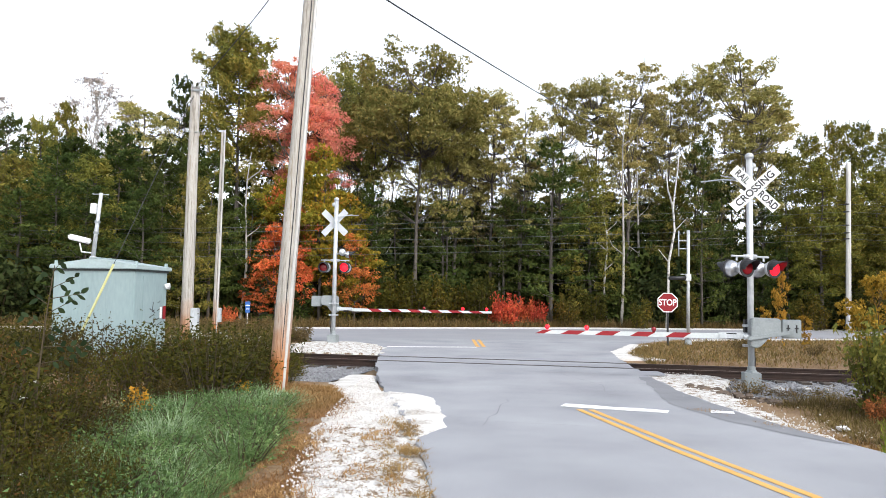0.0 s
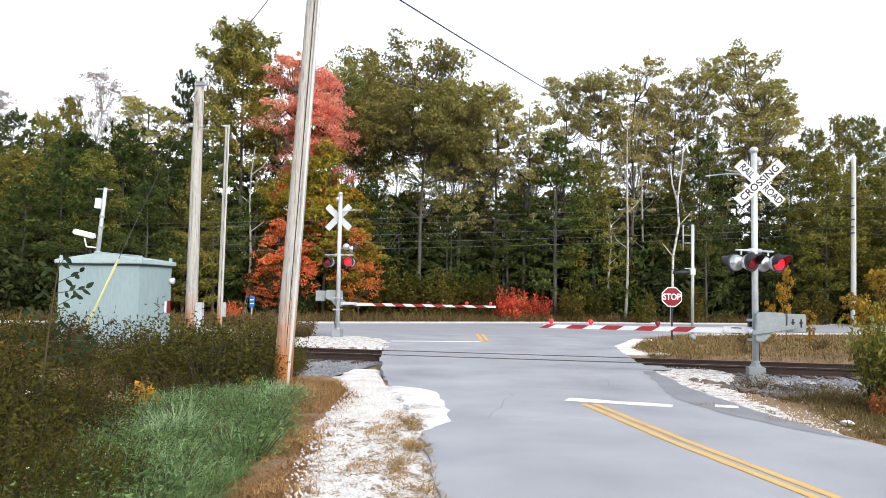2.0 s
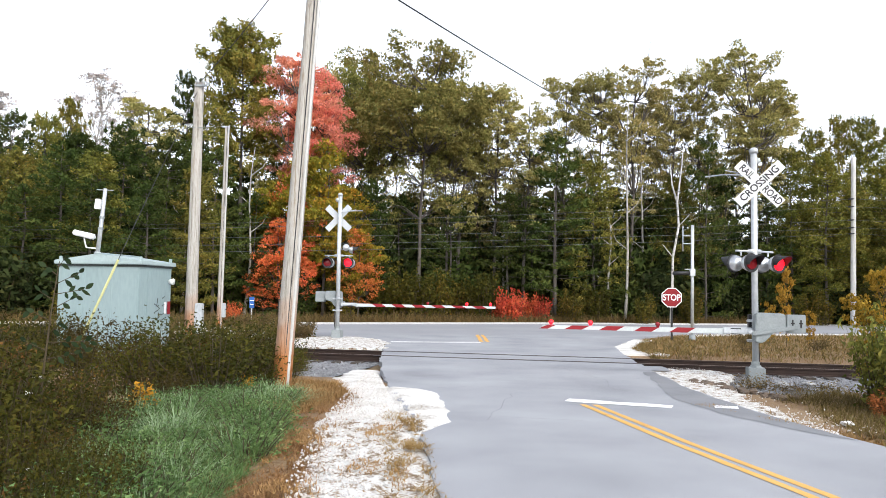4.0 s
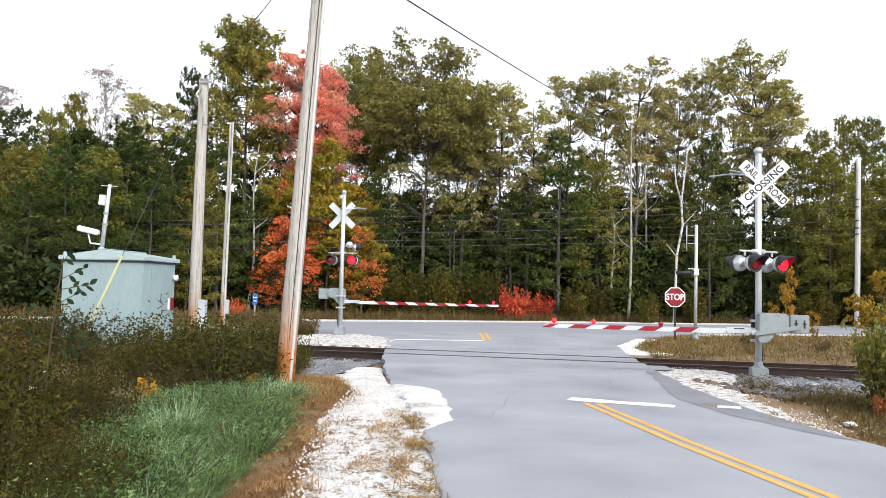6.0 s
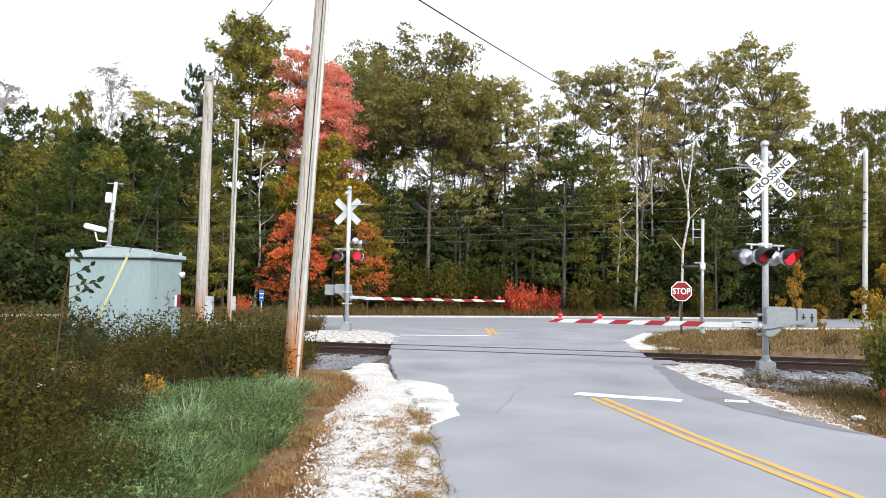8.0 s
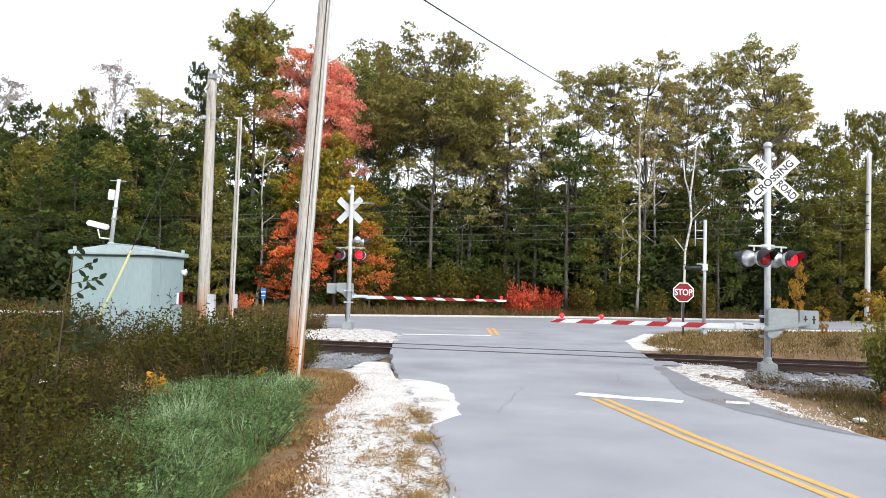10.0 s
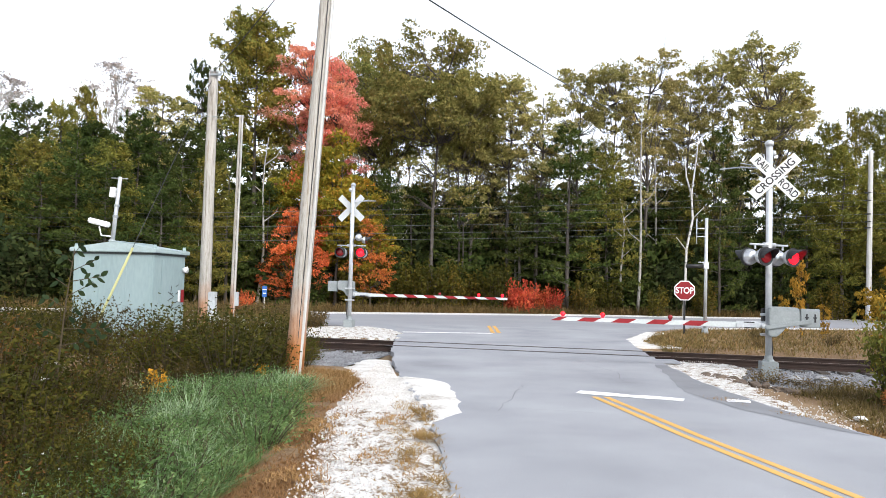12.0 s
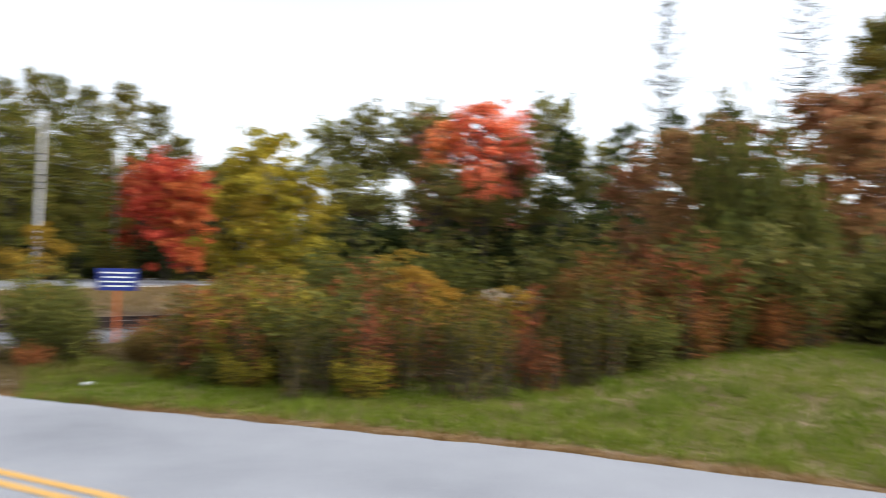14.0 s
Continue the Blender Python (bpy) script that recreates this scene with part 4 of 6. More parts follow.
wire("service_cable", (-2.36, 13.2, 7.74), (15.6, 50.0, 10.9), 0.35, 0.016, "thick black service cable over the road")
wire("service_cable", (-2.42, 13.2, 7.9), (-6.95, 21.0, 7.45), 0.1, 0.011, "black service cable between two wooden poles")
for za, zb in ((4.75, 8.4), (4.6, 7.9), (4.15, 7.0), (3.75, 6.5), (3.4, 6.1)):
    wire("line_cable", (-27.0, 40.0, za), (26.95, 49.85, zb), 0.35, 0.008, "dark overhead line along the highway")
    wire("line_cable", (26.95, 49.85, zb), (85.0, 60.0, zb + 0.6), 0.5, 0.008, "dark overhead line along the highway")
wire("guy_wire", (-6.95, 20.9, 7.2), (-8.45, 17.5, 0.1), 0.0, 0.009, "steel guy wire anchoring the wooden pole", "guy wire")
ga_, gb_ = Vector((-6.95, 20.9, 7.2)), Vector((-8.45, 17.5, 0.1))
tagged(part("guy_guard", Geo().tube([gb_.lerp(ga_, k) for k in (0.03, 0.18, 0.315)], 0.03, 10), YELLOW, smooth=True), "yellow plastic guard on the guy wire", "guy guard")

# ---- the equipment hut ----


def equipment_hut():
    h = thing("equipment_hut", (-9.9, 19.5, -0.1), "pale green metal signal equipment hut with camera mast", "equipment hut", turn=TRACK_TURN)
    w, d, z = 2.3, 1.5, 2.35
    part("wall", Geo().box((w / 2, d / 2, z / 2 + 0.05), (w, d, z - 0.1)), HUT, h, "pale green sheet metal walls", bevel=0.02)
    part("foundation", Geo().box((w / 2, d / 2, -0.1), (w + 0.2, d + 0.2, 0.5)), CONCRETE, h, "concrete footing", bevel=0.02)
    for x in (0.76, 1.53):
        part("wall_seam", Geo().box((x, -0.004, z / 2 + 0.05), (0.03, 0.012, z - 0.16)), HUT, h)
    # Drip edge band; the shadow gap below the roof is put into its colour.
    part("drip_edge", Geo().box((w / 2, d / 2, z - 0.03), (w + 0.05, d + 0.05, 0.05)), DRIP, h, "drip edge under the roof, coloured dark as its shadow gap")
    roof = [(-0.08, z), (w + 0.08, z), (w + 0.08, z + 0.1), (w / 2, z + 0.27), (-0.08, z + 0.1)]
    part("roof", Geo().prism(roof, -d - 0.08, 0.08, pose(0, 0, 0, 90)), HUTTRIM, h, "pale low gabled metal roof", bevel=0.012)
    part("ridge_cap", Geo().box((w / 2, d / 2, z + 0.275), (0.2, d + 0.2, 0.03)), HUTTRIM, h, bevel=0.008)
    for x, y in ((0.02, 0.05), (w - 0.02, 0.05), (w - 0.02, d - 0.05), (0.02, d - 0.05)):
        part("lifting_eye", Geo().box((x, y, z + 0.14), (0.1, 0.02, 0.14)), HUTTRIM, h, bevel=0.01)
    part("door", Geo().box((w + 0.008, d / 2, z / 2 + 0.02), (0.02, 0.8, z - 0.35)), HUT, h, "closed metal side door", bevel=0.008)
    part("warning_plate", Geo().box((w + 0.022, d - 0.13, 1.25), (0.006, 0.14, 0.34)), RED, h, "red warning plate")
    part("notice_plate", Geo().box((w + 0.022, d - 0.3, 1.25), (0.006, 0.1, 0.3)), WHITE, h, "white notice plate")
    part("wall_lamp", Geo().tube([(w, d - 0.1, 1.95), (w + 0.12, d - 0.1, 1.95)], [0.06, 0.09], 12), WHITE, h, "small white wall lamp", True)
    rng = random.Random(4)
    for k in range(12):
        part("painted_mark", Geo().box((w + 0.021, 0.98 + rng.uniform(-0.2, 0.2), 0.95 + rng.uniform(0, 0.75)), (0.004, rng.uniform(0.08, 0.3), 0.022), Matrix.Rotation(radians(rng.choice((0, 80, 20, -25))), 3, "X")), INK, h, "scrawled dark mark")
    return h


equipment_hut()


def camera_mast():
    c = thing("camera_mast", (-8.85, 19.35, 2.45), "slim pale mast with white camera on the hut roof", "camera mast")
    c.matrix_basis = pose(-8.85, 19.35, 2.45, 0, 4.5, 0)
    part("mast", Geo().tube([(0, 0, -0.1), (0, 0, 1.75)], [0.055, 0.045], 10), GALV, c, smooth=True)
    part("mast_foot", Geo().tube([(0, 0, -0.1), (0, 0, 0.12)], 0.075, 10), GALV, c)
    part("cross_rod", Geo().tube([(-0.22, 0, 1.7), (0.2, 0, 1.72)], 0.012, 6), GALV, c)
    part("control_box", Geo().box((-0.12, -0.05, 1.33), (0.13, 0.12, 0.26)), WHITE, c, "small white box", bevel=0.01)
    for z in (1.0, 0.72):
        part("clamp", Geo().tube([(0, 0, z - 0.03), (0, 0, z + 0.03)], 0.07, 10), CAST, c)
    part("camera_body", Geo().box((-0.35, -0.1, 0.52), (0.56, 0.16, 0.14), Matrix.Rotation(radians(8), 3, "Y")), WHITE, c, "white weatherproof camera housing", bevel=0.03)
    part("camera_bracket", Geo().tube([(0, 0, 0.2), (-0.28, -0.06, 0.2), (-0.34, -0.1, 0.42)], 0.02, 8), WHITE, c, smooth=True)
    return c


camera_mast()


def small_sign(name, at, turn, w, h, z, material, post_material, label, bars, post=True):
    s = thing(name, at, label, "sign", turn=turn)
    part("panel", Geo().box((0, 0, z), (w, 0.012, h)), material, s, bevel=0.003)
    for k in range(bars):
        zz = z + h / 2 - h * (k + 1) / (bars + 1)
        part("text_bar", Geo().box((0, -0.008, zz), (w * (0.85 if k % 2 == 0 else 0.7), 0.004, h * 0.07)), WHITE, s, "white unreadable line")
    part("post", Geo().box((0, 0.03, (z + h / 2) / 2 - 0.1), (min(0.07, w * 0.22), 0.03, z + h / 2 + 0.2)), post_material, s)
    return s


small_sign("notice_sign", (9.75, 14.15, -0.1), -34, 0.77, 0.46, 1.27, BLUE, ORANGE, "blue notice sign with white lines on orange post", 4)
small_sign("route_marker", (-7.6, 30.2, 0.0), 10, 0.19, 0.44, 1.2, BLUELIGHT, WOOD, "small light blue marker on a thin brown post", 2)


def lump(name, at, r, material, label, category, seed, flat=0.6):
    rng = random.Random(seed)
    bm = bmesh.new()
    bmesh.ops.create_icosphere(bm, subdivisions=2, radius=1)
    for v in bm.verts:
        k = 1 + 0.6 * noise.noise(v.co * 2.1 + Vector((seed, 0, 0)))
        v.co = Vector((v.co.x * r * k, v.co.y * r * k * rng.uniform(0.97, 1.03), v.co.z * r * k * flat))
    me = bpy.data.meshes.new(name)
    bm.to_mesh(me)
    bm.free()
    me.materials.append(material)
    ob = new(name, me)
    ob.matrix_basis = pose(*at, 0, 0, rng.uniform(0, 360))
    return tagged(ob, label, category)


rr = random.Random(12)
for k in range(30):
    t = k / 29
    lump("rubble", (5.05 + 0.75 * t + rr.uniform(-0.2, 0.2), 15.3 - 2.6 * t + rr.uniform(-0.2, 0.2), -0.03), rr.uniform(0.04, 0.12), DEBRIS, "dark broken rubble beside the road edge", "rubble", k)
for k in range(10):
    lump("rubble", (7.1 + rr.uniform(-0.2, 2.2), 15.7 + rr.uniform(-0.5, 0.5), -0.12), rr.uniform(0.05, 0.11), DEBRIS if k % 2 else CONCRETE, "broken stone lying by the ballast", "rubble", 40 + k)
lump("litter", (5.35, 10.15, 0.0), 0.09, LITTER, "crumpled white litter on the verge", "litter", 77, 0.4)
lump("litter", (6.0, 8.9, 0.0), 0.07, LITTER, "crumpled white litter on the verge", "litter", 78, 0.4)
for k in range(9):
    p = polar(56 + k * 2.4 + rr.uniform(-1, 1), 21 + rr.uniform(-1.5, 2), 0.35 + rr.uniform(-0.1, 0.5))
    lump("boulder", (p[0], p[1], 0.35), rr.uniform(0.4, 0.75), LOG, "pale tan boulder behind the roadside bushes", "boulder", 90 + k, 0.9)

# ---- trees ----


def tree_thing(name, label, category, group, trunk, crown_v, bark, leaf, many=False):
    t = thing(name, (0, 0, -50), label, category, group)
    s = part("stem" if many else "trunk", trunk, bark, t, smooth=True)
    c = new("foliage" if many else "crown", faces_mesh("crown", crown_v, leaf))
    c.parent = t
    if many:
        tagged(s, kind="stuff"), tagged(c, kind="stuff")
    return t


def tufts_of(rng, c, cr, n, leaf, flat=0.62, down=0.3):
    """Leaves on the upper skin of a flattened clump, a few below it."""
    p = rng.normal(size=(n, 3))
    p /= np.linalg.norm(p, axis=1)[:, None]
    p[:, 2] = np.where(rng.random(n) < 1 - down, np.abs(p[:, 2]), -0.6 * np.abs(p[:, 2]))
    k = rng.uniform(0.55, 1.08, n)[:, None]
    return leaves(np.asarray(c) + p * k * np.array([cr, cr, cr * flat]), leaf, rng, 0.1, 1.35)


def broadleaf(seed, H, R, base, clumps, per, leaf, name, label, lm, bark, sparse=0.0, category="tree", group="roadside woodland", top=1.0, bare=0.0, limbs=2, clump=1.0):
    """A trunk with limbs that carry separate clumps of leaves; H high, crown R wide from base * H up.
    top: how full the crown's upper half is; bare: the share of thin leafy sprays hanging below the crown."""
    rng = np.random.default_rng(seed)
    g = Geo()
    r0 = 0.0085 * H
    n = 9
    wob = np.cumsum(rng.normal(0, 0.012 * H, (n, 2)), axis=0)
    path = [(float(wob[k][0]) * k / n, float(wob[k][1]) * k / n, H * 0.93 * k / (n - 1)) for k in range(n)]
    g.tube(path, [r0 * (1 - 0.85 * k / (n - 1)) * (1.35 if k == 0 else 1) for k in range(n)], 8)
    zc, hz = H * (1 + base) / 2, H * (1 - base) / 2
    v = []
    for k in range(clumps):
        a = k * 2.39996 + rng.uniform(-0.4, 0.4)
        u = rng.uniform(-0.95, 0.95)
        u = u if u > 0 else u * (2 - top)
        rad = math.sqrt(max(0.02, 1 - min(1, u * u))) * rng.uniform(0.4, 0.95)
        c = np.array([math.cos(a) * rad * R, math.sin(a) * rad * R, zc + u * hz * 0.9])
        cr = R * clump * rng.uniform(0.24, 0.42) * (1 - sparse * 0.3)
        i = min(n - 2, max(1, int((c[2] - 0.3 * hz) / H * n)))
        s = np.array(path[i])
        mid = s * 0.5 + c * 0.5 + np.array([0, 0, -0.03 * H])
        g.tube([s, mid, c], [r0 * 0.32, r0 * 0.2, r0 * 0.06], 5, False)
        for _ in range(limbs):
            e = c + rng.normal(size=3) * cr * 0.7
            g.tube([mid, (mid + e) / 2 + rng.normal(size=3) * 0.1, e], [r0 * 0.14, r0 * 0.09, r0 * 0.03], 4, False)
        m = int(per * rng.uniform(0.7, 1.3) * (1 - sparse * rng.uniform(0, 1)))
        for _ in range(5):
            cc = c + rng.normal(size=3) * cr * np.array([0.6, 0.6, 0.42])
            v.append(tufts_of(rng, cc, cr * rng.uniform(0.4, 0.75), m // 5, leaf))
        if rng.random() < bare:
            e = np.array([math.cos(a) * rad * R * 0.9, math.sin(a) * rad * R * 0.9, H * (base - rng.uniform(0.0, 0.16))])
            b0 = np.array(path[max(1, int(e[2] / H * n))])
            g.tube([b0, (b0 + e) / 2 + np.array([0, 0, 0.3]), e], [r0 * 0.22, r0 * 0.14, r0 * 0.04], 4, False)
            v.append(tufts_of(rng, e, cr * 0.55, m // 6, leaf))
    return tree_thing(name, label, category, group, g, np.concatenate(v), bark, lm)


def conifer(seed, H, R, base, leaf, name, label, lm, gap=0.95, per=190, droop=0.05, puff=0.16, group="roadside woodland", full=0.6):
    """A straight trunk with whorls of level boughs; each bough is a flat fan of fine needles, dark gaps between the whorls."""
    rng = np.random.default_rng(seed)
    g = Geo()
    r0 = 0.011 * H
    g.tube([(0.02 * H * math.sin(k * 0.7 + seed) * k / 8, 0, H * k / 8) for k in range(9)], [r0 * (1 - 0.93 * k / 8) for k in range(9)], 8)
    v = []
    z = H * base
    while z < H * 0.97:
        t = (z - H * base) / (H * (1 - base))
        prof = (1 - t) ** full * (0.65 + 0.35 * min(1, t * 4))
        a0 = rng.uniform(0, 6.28)
        nb = 5
        for b in range(nb):
            if rng.random() < 0.1:
                continue
            a = a0 + b * 6.283 / nb + rng.uniform(-0.5, 0.5)
            L = R * prof * rng.uniform(0.6, 1.25) + 0.35
            zb = min(H * 0.97, z + rng.uniform(-0.3, 0.3) * gap)
            rise = (rng.uniform(-0.08, 0.3) - droop + 0.35 * t) * L
            d, q = np.array([math.cos(a), math.sin(a), 0]), np.array([-math.sin(a), math.cos(a), 0])
            s, e = np.array([0, 0, zb]), np.array([0, 0, zb + rise]) + d * L
            g.tube([s, (s + e) / 2 + np.array([0, 0, -0.05 * L]), e], [r0 * 0.2, r0 * 0.13, r0 * 0.04], 3, False)
            # side sprays along the outer part of the bough
            k = max(3, int(L / 0.3))
            for j in range(k):
                f = 0.25 + 0.8 * (j + rng.uniform(0, 0.9)) / k
                w = (0.16 + 0.42 * L * f * (1.25 - f)) * rng.uniform(0.6, 1.2)
                m = max(6, int(per * w / k * 0.62))
                side = rng.uniform(-1, 1, m)
                c = s + (e - s) * f + q * (side * w)[:, None] + d * (np.abs(side) * w * 0.45)[:, None]
                c[:, 2] += rng.normal(0, puff, m) * 0.5 + 0.22 * f * L * 0.3 - 0.1 * side * side
                v.append(leaves(c, leaf * rng.uniform(0.8, 1.2), rng, 0.0, 3.2, 0.45, d * 0.6))
        z += gap * rng.uniform(0.7, 1.25) * (1 - 0.45 * t)
    v.append(leaves(blob(rng, (0.02 * H * math.sin(5.6 + seed), 0, H * 0.97), (0.3, 0.3, 0.55), 70), leaf, rng, 0, 2.6, 0.9))
    return tree_thing(name, label, "tree", group, g, np.concatenate(v), BARK, lm)


def shrub(seed, H, R, stems, per, leaf, name, label, lm, category="shrub", group="roadside shrubs", flowers=0, stem_mat=None):
    """Many thin stems from one foot, leafy to the ground."""
    rng = np.random.default_rng(seed)
    g, v = Geo(), []
    for k in range(stems):
        a, lean = rng.uniform(0, 6.28), R * math.sqrt(rng.uniform(0.02, 1))
        h = H * rng.uniform(0.6, 1.05) * (1 - 0.25 * (lean / R) ** 2)
        foot = np.array([math.cos(a), math.sin(a), 0]) * lean * 0.45
        tip = np.array([math.cos(a) * lean, math.sin(a) * lean, h])
        mid = (foot + tip) / 2 + np.array([0, 0, 0.08 * h])
        g.tube([foot, mid, tip], [0.009 * H + 0.003, 0.006 * H + 0.002, 0.002], 3, False)
        f = rng.uniform(0.12, 1.04, per)[:, None]
        c = np.where(f < 0.5, foot + (mid - foot) * f * 2, mid + (tip - mid) * (f * 2 - 1))
        c = c + rng.normal(size=(per, 3)) * (0.11 * R + 0.05) * (1.15 - 0.6 * f)
        v.append(leaves(c, leaf, rng, 0.25, 1.9))
    t = tree_thing(name, label, category, group, g, np.concatenate(v), stem_mat or STEM, lm, True)
    if flowers:
        p = np.array([[rng.normal(0, R * 0.6), rng.normal(0, R * 0.6), H * rng.uniform(0.75, 1.02)] for _ in range(flowers)])
        fl = new("flower_spray", faces_mesh("flower_spray", leaves(np.repeat(p, 5, axis=0) + rng.normal(0, 0.014, (flowers * 5, 3)), 0.017, rng, 0.6, 1.0), L_ASTER))
        fl.parent = t
        tagged(fl, kind="stuff")
    return t


def put(proto, h0, x, y, H, wide=1.0, turn=0.0, tilt=0.0):
    s = H / h0
    return copy_thing(proto, Matrix.Translation((x, y, ground_z(x, y) - 0.02)) @ Euler((radians(tilt), 0, radians(turn))).to_matrix().to_4x4() @ Matrix.Diagonal((s * wide, s * wide, s, 1)))


def retire(protos):
    """Removes the patterns from which the plants were copied."""
    for p in protos:
        for o in (*p.children_recursive, p):
            bpy.data.objects.remove(o)


tr = random.Random(31)
PINE = [conifer(k, 12, 2.7, b, 0.085, "pine_tree", "dark green pine with level layered branches", L_PINE, per=480) for k, b in ((1, 0.1), (2, 0.2), (3, 0.06))]
BACKPINE = [conifer(k, 12, 2.7, b, 0.2, "pine_tree", "dark green pine deeper in the wood", L_PINE, 0.95, 150, puff=0.45) for k, b in ((4, 0.1), (5, 0.16))]
TALLPINE = conifer(9, 20, 3.6, 0.5, 0.11, "pine_tree", "tall white pine with a bare pale lower trunk", L_PINE3, 0.8, 950, puff=0.42, full=0.42)
THINPINE = conifer(10, 20, 2.6, 0.3, 0.07, "pine_tree", "thin sparse tall pine against the sky", L_PINE, 1.0, 110)
OLIVE = [conifer(k, 14, 3.0, b, 0.09, "pine_tree", "olive green pine with soft dense branches", L_PINE2, 0.8, 520, puff=0.34) for k, b in ((11, 0.12), (12, 0.22))]
OAK = [broadleaf(k, 19, 4.9, b, 72, 330, 0.15, "oak_tree", "broad olive green oak with rounded dense crown", L_OAK, BARK, top=1.3, bare=0.5, clump=0.68) for k, b in ((21, 0.52), (22, 0.48))]
BIRCH = [broadleaf(k, 18, 2.5, b, 38, 360, 0.112, "birch_tree", "slender birch with airy yellow green crown", L_BIRCH, BARK, 0.35, bare=0.3, clump=0.85) for k, b in ((31, 0.54), (32, 0.5), (33, 0.6))]
THIN = [broadleaf(k, 14, 2.2, 0.3, 40, 150, 0.1, "aspen_tree", "thin young tree with scattered olive leaves", L_BIRCH, BARK, 0.3, limbs=3) for k in (36, 37)]
PALE = [broadleaf(34, 18, 2.5, 0.42, 40, 200, 0.11, "birch_tree", "nearly bare birch with pale grey twigs", L_TWIG, PALEBARK, 0.3, limbs=5)]
REDM = [broadleaf(k, 18, 2.6, 0.45, 40, 360, 0.12, "maple_tree", "maple with a coral red autumn crown", L_RED, BARK, 0.2, bare=0.3) for k in (41, 42)]
TURN = [broadleaf(k, 12, 3.0, 0.16, 44, 380, 0.15, "maple_tree", "maple turning from green to orange", L_TURN, BARK) for k in (51, 52)]
ORNG = [broadleaf(k, 8, 2.2, 0.1, 30, 170, 0.12, "maple_tree", "small maple with vivid orange red leaves", L_ORANGE, BARK, 0.25) for k in (56, 57)]
TALLORNG = [broadleaf(58, 15, 2.6, 0.42, 36, 280, 0.17, "maple_tree", "tall maple with a coral orange autumn crown", L_CORAL, BARK, 0.2)]
CRIM = [broadleaf(61, 8, 2.6, 0.12, 36, 240, 0.18, "maple_tree", "small bright crimson autumn maple", L_CRIMSON, BARK)]
MARO = [broadleaf(k, 9, 2.4, 0.14, 36, 220, 0.18, "maple_tree", "small maple with maroon brown leaves", L_MAROON, BARK, 0.2) for k in (65, 66)]
YELL = [broadleaf(71, 6.3, 1.6, 0.06, 40, 200, 0.11, "poplar_sapling", "yellow green poplar sapling beside the track", L_YELLOW, PALEBARK)]
# Leaf colours chosen dark, so the shrubs carry the shade below the trees.
UNDER = [shrub(k, 4, 2.2, 34, 50, 0.2, "understory_shrub", "understory shrub at the wood's edge, leaves coloured dark for shade", m, group="wood edge shrubs") for k, m in ((81, L_SHADE), (82, L_PINE), (83, L_SHADE))]


def row(protos, h0, places, r0):
    for k, (az, d, H, w) in enumerate(places):
        x, y, _ = polar(az, d)
        own = random.Random(int(az * 131 + d * 17))
        put(protos[k % len(protos)], h0, x, y, H, min(1.7, max(0.6, w / (r0 * H / h0))), own.uniform(0, 360), own.uniform(-1.5, 1.5))


# azimuth from the camera's first view, distance, height, crown radius
row(PINE, 12, [(-32.5, 52.2, 10.8, 2.6), (-30.1, 53.2, 12.6, 2.6), (-27.0, 48.3, 10, 2.4), (-23.4, 49.0, 11.7, 2.5), (-20.2, 46.9, 10.7, 2.3), (-34.6, 53.5, 10.0, 2.6), (-19.2, 57.2, 17.6, 1.9), (-16.9, 48.1, 10.4, 2.1), (8.3, 52.6, 13.0, 3.3), (-5.7, 51.3, 9.5, 2.2), (4.8, 53.2, 9.0, 2.4), (19.0, 56.1, 13.5, 2.0), (11.1, 55.0, 8.8, 2.2), (0.5, 54.0, 8.8, 2.2), (-25.2, 45.3, 7.8, 2.2), (-29.2, 47.0, 7.4, 2.2), (-21.6, 44.1, 7.5, 2.0), (-14.2, 50.5, 8.1, 2.0)], 2.6)
row(PINE, 12, [(-3.4, 55, 9.0, 2.3), (-8.5, 58, 10, 2.4), (14.0, 58, 9.5, 2.4), (16.5, 57, 9.0, 2.2), (20.5, 60, 11, 2.4), (23.0, 60, 10.5, 2.4), (2.4, 58, 9.2, 2.4), (6.6, 57, 9.0, 2.2), (-12.3, 56, 11, 2.4), (-18.4, 53, 12, 2.3), (-26, 57, 12.5, 2.6), (9.8, 60, 9.8, 2.4), (65.2, 56, 12, 2.5), (69.7, 55, 12.2, 2.5), (73.2, 50, 12, 2.6), (76.7, 46, 11.5, 2.6)], 2.6)
row(OLIVE, 14, [(-29.5, 50.5, 9.8, 2.4), (-24.6, 46.8, 9.4, 2.3), (-18.2, 46.2, 8.8, 2.2), (-33, 49, 9.2, 2.4), (-13.2, 53, 9.5, 2.2)], 3.0)
row(PINE, 12, [(-22.0, 52, 10.5, 2.6), (-17.8, 51.5, 10.5, 2.4), (-15.0, 56, 10.5, 2.4), (-26.0, 52, 10.0, 2.6), (-2.2, 57, 9.0, 2.4), (-5.2, 59, 9.2, 2.4)], 2.6)
row([TALLPINE], 20, [(-15.0, 53.9, 19.8, 3.2), (87.4, 36, 11.6, 2.6), (90.2, 38, 13, 3.0)], 3.2)
row(OLIVE, 14, [(11.2, 54, 11.4, 2.6), (17.2, 57, 10.5, 2.4)], 3.0)
row([THINPINE], 20, [(72.4, 58, 22, 2.2), (82.0, 42, 16.0, 2.2)], 2.6)
